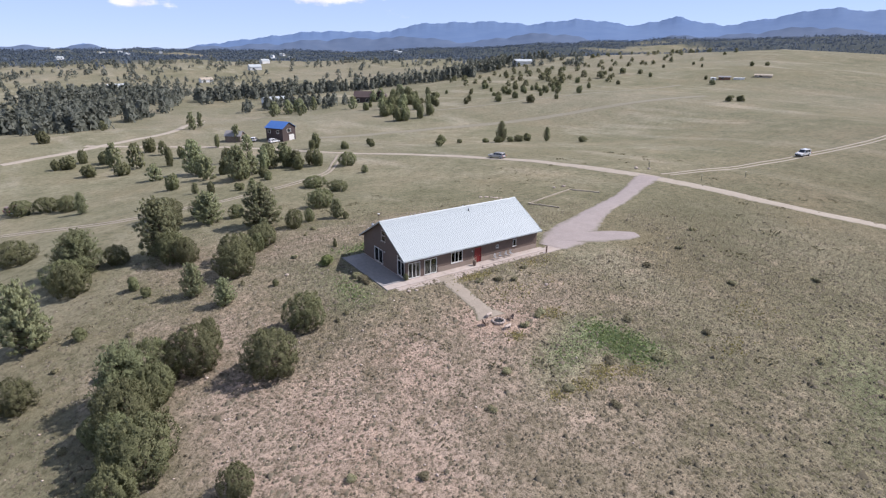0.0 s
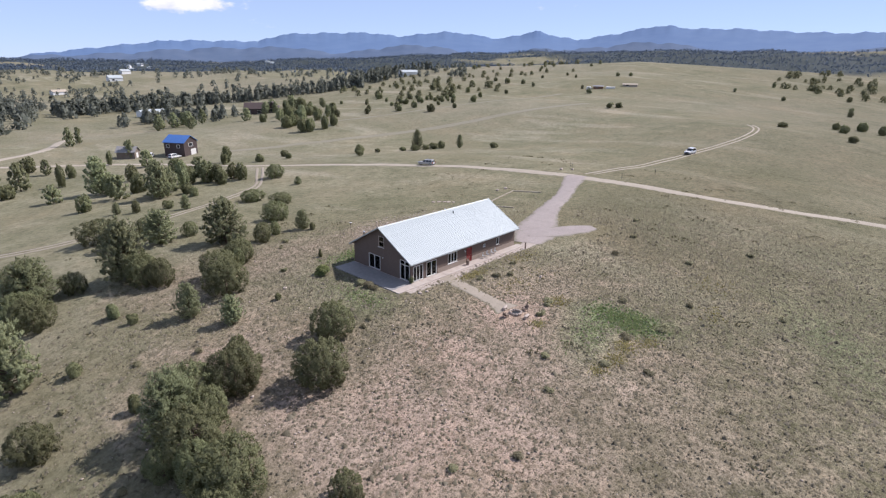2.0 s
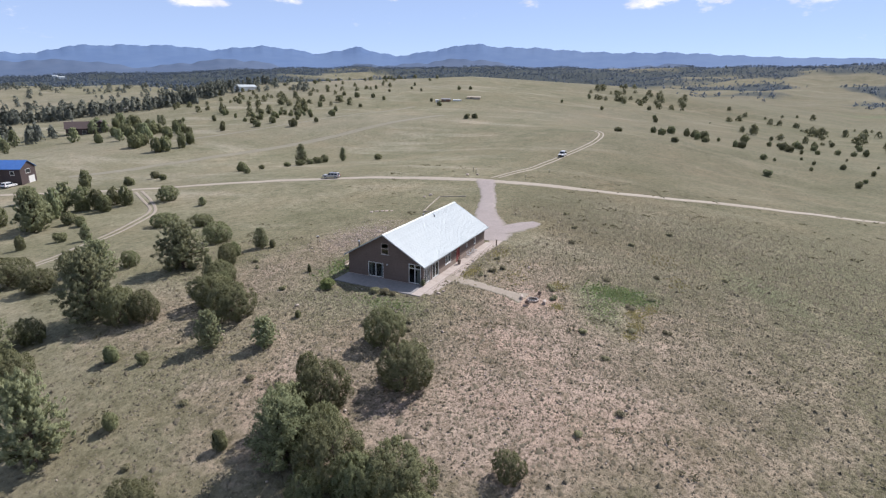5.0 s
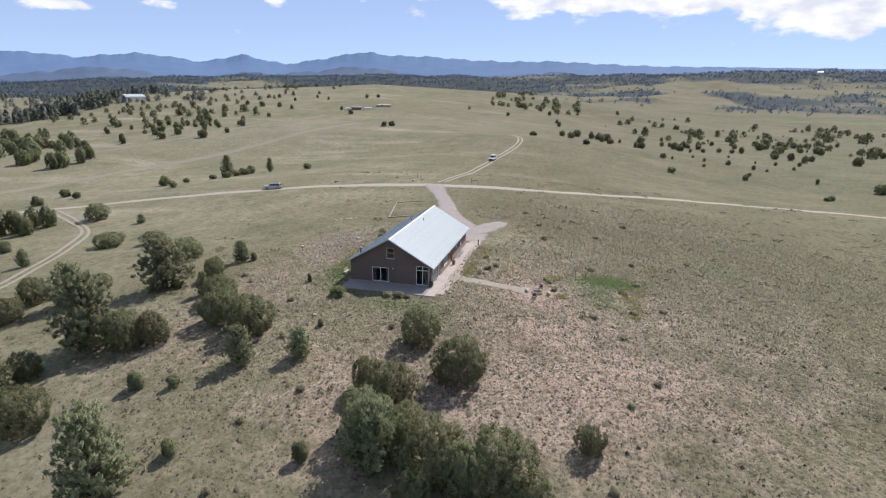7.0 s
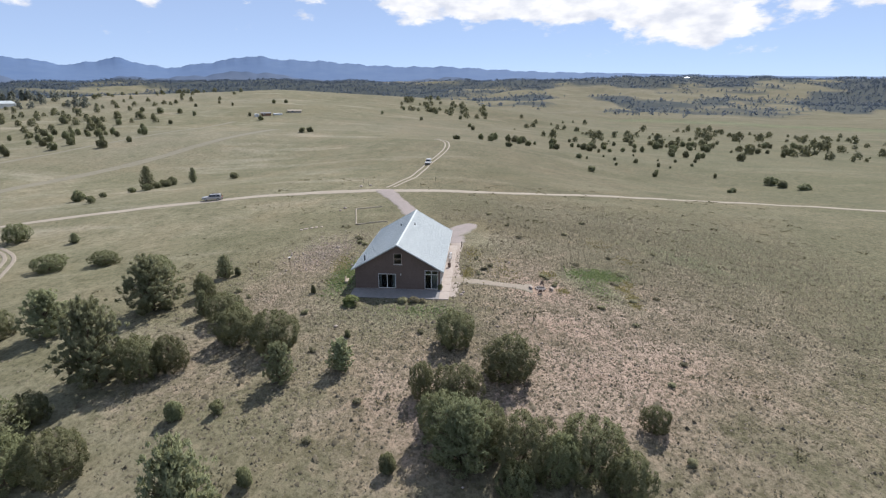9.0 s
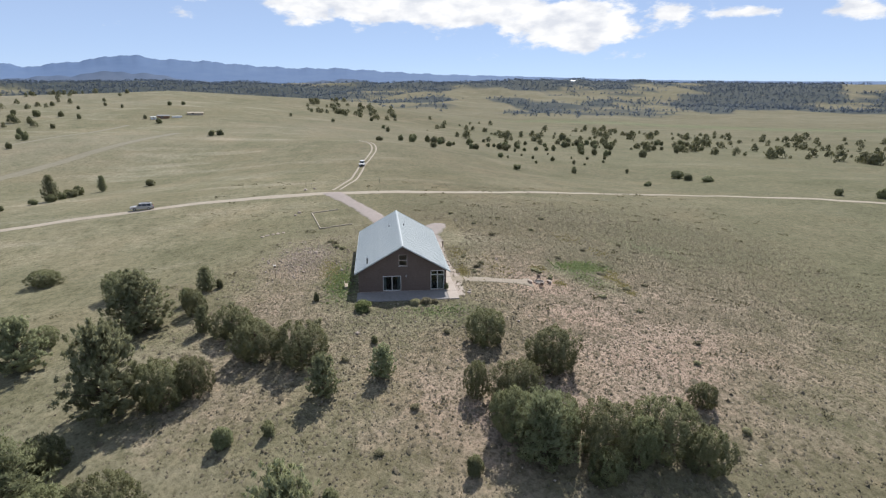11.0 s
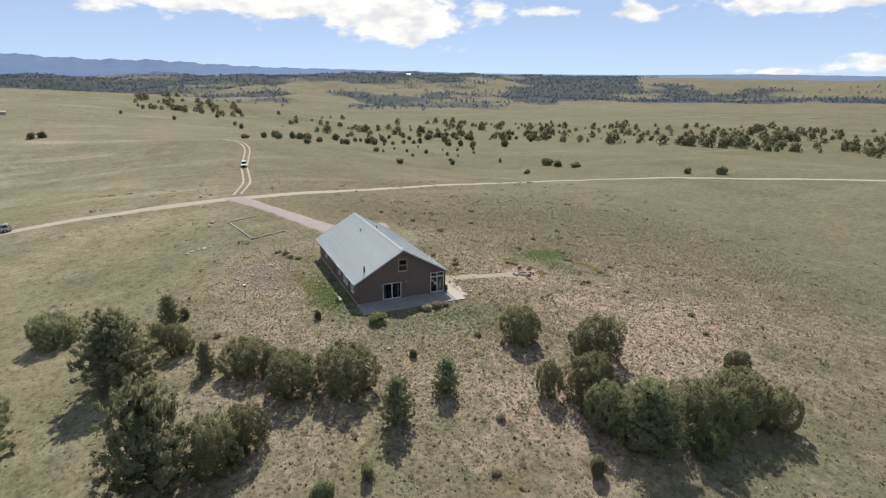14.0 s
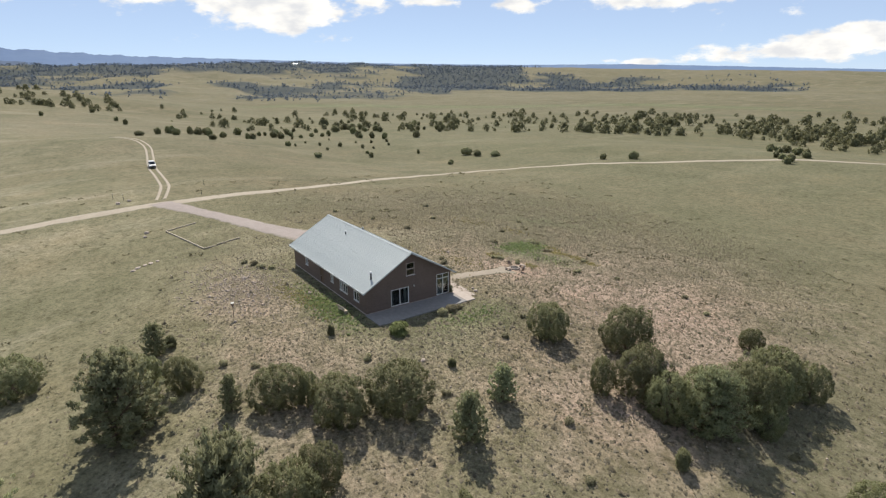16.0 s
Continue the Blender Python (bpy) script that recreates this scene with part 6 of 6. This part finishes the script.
SLOPE_SAGE = [(26, 17.5, 0.9, 2.0), (28, 18, 1.0, 1.8), (24.5, 16.4, 0.8, 1.5), (30, 19.0, 0.8, 1.4), (-1.5, 30, 0.9, 1.3), (-4, 27.5, 0.7, 1.1), (24, -30, 0.8, 1.4),
    (34, -14, 0.9, 1.8), (45, -12, 0.8, 1.5), (40, -24, 0.8, 1.7), (55, -8, 0.8, 1.6), (52, -30, 0.8, 1.6), (30, -40, 0.7, 1.4), (-33, 10, 0.7, 1.2),
    (-27.5, 6.5, 0.8, 1.3), (-18.5, 13.8, 0.8, 1.2), (-40.5, -8, 0.8, 1.2), (-41, 8, 0.7, 1.1), (-21, -27, 0.7, 1.2), (-33, -25, 0.9, 1.3)]
for x, y, h, w in HOUSE_SAGE + SLOPE_SAGE:
    plant(SAGE, x, y, h, w, "low grey-green sagebrush clump in dry grass")


def green_growth():
    """Rank green weeds: along the back wall, in the wet hollow, by the gable."""
    rng = np.random.default_rng(28)
    beds = [(6, 15.8, 8, 2.0, 900, 0.26), (13.4, -25.8, 2.9, 4.4, 1700, 0.24), (6.4, -24.2, 5.0, 2.4, 500, 0.15), (-7.5, 2.0, 1.6, 4, 260, 0.2), (3, 14.6, 4, 0.8, 200, 0.3)]
    p, size = [], []
    for cx, cy, rx, ry, n, s in beds:
        q = np.stack([cx + rx * np.clip(rng.normal(0, 0.5, n), -1.2, 1.2), cy + ry * np.clip(rng.normal(0, 0.5, n), -1.2, 1.2)], -1)
        p.append(q)
        size.append(s * rng.uniform(0.6, 1.4, n))
    p, size = np.concatenate(p), np.concatenate(size)
    q = np.concatenate([p, (land(p[:, 0], p[:, 1]) + 0.1 * size)[:, None]], -1)
    v, f = blades(q, np.tile([0, 0, 1.0], (len(q), 1)), size, rng, 1.1)
    return tagged(from_arrays("green_weeds", v, f, M_WEED), "rank green weeds in damp ground", "grass", kind="stuff")


M_WEED = leafy("green_weeds", (0.19, 0.24, 0.108), (0.257, 0.3, 0.135), (0.361, 0.38, 0.18), 0.85)
M_YELLOW = leafy("yellow_flower_heads", (0.42, 0.39, 0.17), (0.54, 0.49, 0.22), (0.64, 0.58, 0.28), 0.85)
green_growth()


def yellow_growth():
    rng = np.random.default_rng(29)
    beds = [(9, 17.0, 6, 1.6, 420), (14, 18, 5, 1.5, 200), (9, -3.8, 3.4, 1.0, 360), (11.0, -17.2, 1.5, 1.2, 240), (7.3, -28.6, 2.0, 1.2, 300), (3.6, -29.2, 1.7, 1.0, 240), (0.4, -28.8, 1.2, 0.8, 140), (10.4, -30.2, 1.8, 1.0, 160), (3.9, -18.7, 1.1, 0.8, 160), (20, -4.4, 4, 1.6, 260), (12, -10, 6, 3, 260), (24, -33, 3, 1.6, 140), (34, -30, 4, 3, 160)]
    p = np.concatenate([np.stack([cx + rx * rng.normal(0, 0.55, n), cy + ry * rng.normal(0, 0.55, n)], -1) for cx, cy, rx, ry, n in beds])
    q = np.concatenate([p, (land(p[:, 0], p[:, 1]) + 0.05)[:, None]], -1)
    v, f = blades(q, np.tile([0, 0, 1.0], (len(q), 1)), rng.uniform(0.10, 0.22, len(q)), rng, 1.2)
    return tagged(from_arrays("yellow_weeds", v, f, M_YELLOW), "yellow flowering rabbitbrush among dry grass", "grass", kind="stuff")


yellow_growth()


def rock(rng, size, seed=0):
    bm = bmesh.new()
    bmesh.ops.create_icosphere(bm, subdivisions=2, radius=1.0)
    for v in bm.verts:
        k = 1 + 0.28 * noise.noise(v.co * 1.7 + Vector((seed * 3.1, 0, 0)))
        v.co = Vector((v.co.x * size[0] * k, v.co.y * size[1] * k, v.co.z * size[2] * k))
    return bm


# fire ring with its stones, ash and seats
fx, fy = 3.95, -15.2
fz = height(fx, fy)
ring = thing("fire_ring", pose(fx, fy, fz), "round stone fire ring with dark ash", "fire pit")
for i in range(13):
    a = i * math.tau / 13
    bm = rock(plant_rng, (0.2, 0.15, 0.17), i)
    bmesh.ops.rotate(bm, verts=bm.verts[:], matrix=Matrix.Rotation(a + 1.57, 3, "Z"))
    bmesh.ops.translate(bm, verts=bm.verts[:], vec=(0.72 * math.cos(a), 0.72 * math.sin(a), 0.13))
    part("stone", bm, M_STONE, ring)
bm = bmesh.new()
tube(bm, (0, 0, -0.05), (0, 0, 0.07), 0.62, 0.55, 18)
part("ash_bed", bm, M_PIPE, ring)
M_CHAIR = plain("dark_chair_slats", (0.14, 0.10, 0.08), (0.24, 0.18, 0.14), 5, 0.75, relief=0.1)


def low_chair(m, label, mat):
    c = thing("low_chair", m, label, "chair", "chairs round the fire ring")
    part("seat", bevelled(box(bmesh.new(), -0.3, -0.3, 0.30, 0.3, 0.3, 0.37), 0.015), mat, c)
    bm = box(bmesh.new(), -0.3, 0.25, 0.34, 0.3, 0.31, 0.95)
    bmesh.ops.rotate(bm, verts=bm.verts[:], cent=(0, 0.28, 0.34), matrix=Matrix.Rotation(radians(-18), 3, "X"))
    part("backrest", bevelled(bm, 0.015), mat, c)
    for s in (-1, 1):
        part("armrest", box(bmesh.new(), s * 0.36 - 0.06, -0.34, 0.55, s * 0.36 + 0.06, 0.34, 0.59), mat, c)
        for y in (-0.28, 0.26):
            part("leg", box(bmesh.new(), s * 0.33 - 0.03, y - 0.03, -0.05, s * 0.33 + 0.03, y + 0.03, 0.57), mat, c)
    return c


low_chair(pose(5.5, -15.6, height(5.5, -15.6), 0, 0, -100) @ Matrix.Scale(0.8, 4), "dark slatted low chair by the fire ring", M_CHAIR)
low_chair(pose(2.1, -15.0, height(2.1, -15.0), 0, 0, 85) @ Matrix.Scale(0.8, 4), "dark slatted low chair by the fire ring", M_CHAIR)


def stone_bench(m):
    b = thing("stone_bench", m, "pale rough stone slab bench by the fire ring", "bench", "stone benches")
    bm = rock(plant_rng, (0.62, 0.24, 0.1), 3)
    bmesh.ops.translate(bm, verts=bm.verts[:], vec=(0, 0, 0.38))
    part("slab", bm, M_STONE, b)
    for x in (-0.36, 0.36):
        bm = rock(plant_rng, (0.17, 0.18, 0.22), 5)
        bmesh.ops.translate(bm, verts=bm.verts[:], vec=(x, 0, 0.14))
        part("support", bm, M_STONE, b)


stone_bench(pose(3.7, -13.7, height(3.7, -13.7), 0, 0, 15))
stone_bench(pose(4.0, -16.9, height(4.0, -16.9), 0, 0, 10))


def metal_chair(m):
    c = thing("garden_chair", m, "metal garden chair on the front walk", "chair", "garden chairs")
    part("seat", box(bmesh.new(), -0.24, -0.24, 0.42, 0.24, 0.24, 0.45), M_STEEL, c)
    for i in range(4):
        part("back_slat", box(bmesh.new(), -0.21 + i * 0.12, 0.22, 0.45, -0.15 + i * 0.12, 0.24, 0.9), M_STEEL, c)
    part("top_rail", box(bmesh.new(), -0.24, 0.215, 0.9, 0.24, 0.245, 0.94), M_STEEL, c)
    for x in (-0.22, 0.22):
        for y in (-0.22, 0.22):
            part("leg", tube(bmesh.new(), (x, y, 0.0), (x, y, 0.43), 0.018, 0.018, 6), M_STEEL, c)
    return c


chair = metal_chair(pose(15.4, -0.62, -0.03, 0, 0, 8))
for x, r in ((16.4, -10), (17.6, 5), (18.5, 0)):
    copy_thing(chair, pose(x, -0.6, -0.03, 0, 0, r))

# planter with bare branches by the door, post, boulders along the walk, pole with a box, timbers
planter = thing("planter", pose(11.3, -0.75, -0.03), "tall dark planter with pale bare branches by the red door", "planter")
bm = tube(bmesh.new(), (0, 0, 0), (0, 0, 0.75), 0.22, 0.3, 10)
part("pot", bm, M_CHAIR, planter)
bm = bmesh.new()
for i in range(9):
    a = i * 0.7
    tube(bm, (0, 0, 0.7), (0.38 * math.cos(a), 0.38 * math.sin(a) * 0.7, 1.35 + 0.22 * math.sin(i * 2.1)), 0.025, 0.012, 5)
part("branches", bm, M_TIMBER, planter)
post = thing("post", pose(24.3, -2.4, height(24.3, -2.4)), "short dark timber post at the end of the walk", "post")
part("shaft", bevelled(box(bmesh.new(), -0.09, -0.09, -0.2, 0.09, 0.09, 1.05), 0.015), M_CHAIR, post)
part("cap", bevelled(box(bmesh.new(), -0.12, -0.12, 1.05, 0.12, 0.12, 1.11), 0.02), M_CHAIR, post)
for i, (x, y, s) in enumerate([(12.1, -2.0, 0.34), (14.1, -2.1, 0.3), (-1.4, -3.2, 0.3), (-0.4, -3.5, 0.26), (16.0, -11.0, 0.3), (22.4, 21.1, 0.42), (7.2, -3.0, 0.2), (-12.5, 12.5, 0.3), (90, 31, 0.6), (92, 28.5, 0.5), (60.5, 29, 0.5), (58, 29.6, 0.4)]):
    ob = part("boulder", rock(plant_rng, (s, s * 0.8, s * 0.6), i + 7), M_STONE)
    ob.matrix_world = pose(x, y, height(x, y) + s * 0.25, 0, 0, i * 47)
    tagged(ob, "pale weathered boulder lying in dry grass", "boulder", "boulders")
pole = thing("bird_house", pose(9.6, 26, height(9.6, 26)), "small dark nest box on a thin pole", "bird house")
part("pole", tube(bmesh.new(), (0, 0, -0.1), (0, 0, 1.7), 0.035, 0.03, 8), M_CHAIR, pole)
bx = part("nest_box", bevelled(box(bmesh.new(), -0.14, -0.14, 1.65, 0.14, 0.14, 1.98), 0.01), M_CHAIR, pole)
part("lid", box(bmesh.new(), -0.19, -0.19, 1.98, 0.19, 0.19, 2.02), M_WHITE, bx)
box_bench = thing("storage_bench", pose(2.6, 14.6, height(2.6, 14.6), 0, 0, 4), "weathered grey timber bench behind the house", "bench")
part("seat", bevelled(box(bmesh.new(), -0.8, -0.25, 0.4, 0.8, 0.25, 0.46), 0.01), M_TIMBER, box_bench)
part("backrest", bevelled(box(bmesh.new(), -0.8, 0.2, 0.5, 0.8, 0.25, 0.9), 0.01), M_TIMBER, box_bench)
for x in (-0.7, 0.7):
    part("leg", box(bmesh.new(), x - 0.05, -0.22, -0.05, x + 0.05, 0.22, 0.4), M_TIMBER, box_bench)


def timber_run(name, label, line, category="edging"):
    """Squared timbers laid end to end on the ground."""
    t = thing(name, pose(line[0][0], line[0][1], height(*line[0])), label, category)
    x0, y0, z0 = line[0][0], line[0][1], height(*line[0])
    for (ax, ay), (bx_, by_) in zip(line, line[1:]):
        d = math.hypot(bx_ - ax, by_ - ay)
        n = max(1, round(d / 2.6))
        for i in range(n):
            px, py = ax + (bx_ - ax) * (i + 0.5) / n, ay + (by_ - ay) * (i + 0.5) / n
            bm = bevelled(box(bmesh.new(), -d / n / 2 + 0.04, -0.11, 0, d / n / 2 - 0.04, 0.11, 0.24), 0.02)
            ob = part("timber", bm, M_TIMBER, t)
            ob.matrix_local = pose(px - x0, py - y0, height(px, py) - z0 - 0.03, 0, plant_rng.uniform(-1, 1), math.degrees(math.atan2(by_ - ay, bx_ - ax)))
    return t


timber_run("timber_edging", "low weathered timbers edging an empty garden plot", [(45.4, 15.4), (43.0, 22.2), (59.2, 25.8), (62.5, 19.7)])
for i, (x, y, w) in enumerate([(39.4, 33.8, 0.75), (40.4, 33.0, 0.9), (41.0, 31.9, 0.7), (41.5, 31.0, 0.95), (41.9, 29.9, 0.7)]):
    ob = part("stone_slab", rock(plant_rng, (w * 0.62, w * 0.4, 0.14), i + 40), M_STONE)
    ob.matrix_world = pose(x, y, height(x, y) + 0.06, 0, 0, -55 + i * 13)
    tagged(ob, "flat pale stone slab at the edge of a shallow dug bank", "stone", "stone slabs")
for x, y in ((93.5, 29.5), (90.5, 12.5), (104, 9), (96, 31.5)):
    p = thing("marker_post", pose(x, y, height(x, y)), "thin dark steel marker post by the lane", "post", "marker posts")
    part("shaft", tube(bmesh.new(), (0, 0, -0.2), (0, 0, 1.5), 0.05, 0.05, 6), M_PIPE, p)
    part("tip", tube(bmesh.new(), (0, 0, 1.5), (0, 0, 1.62), 0.055, 0.03, 6), M_WHITE, p)
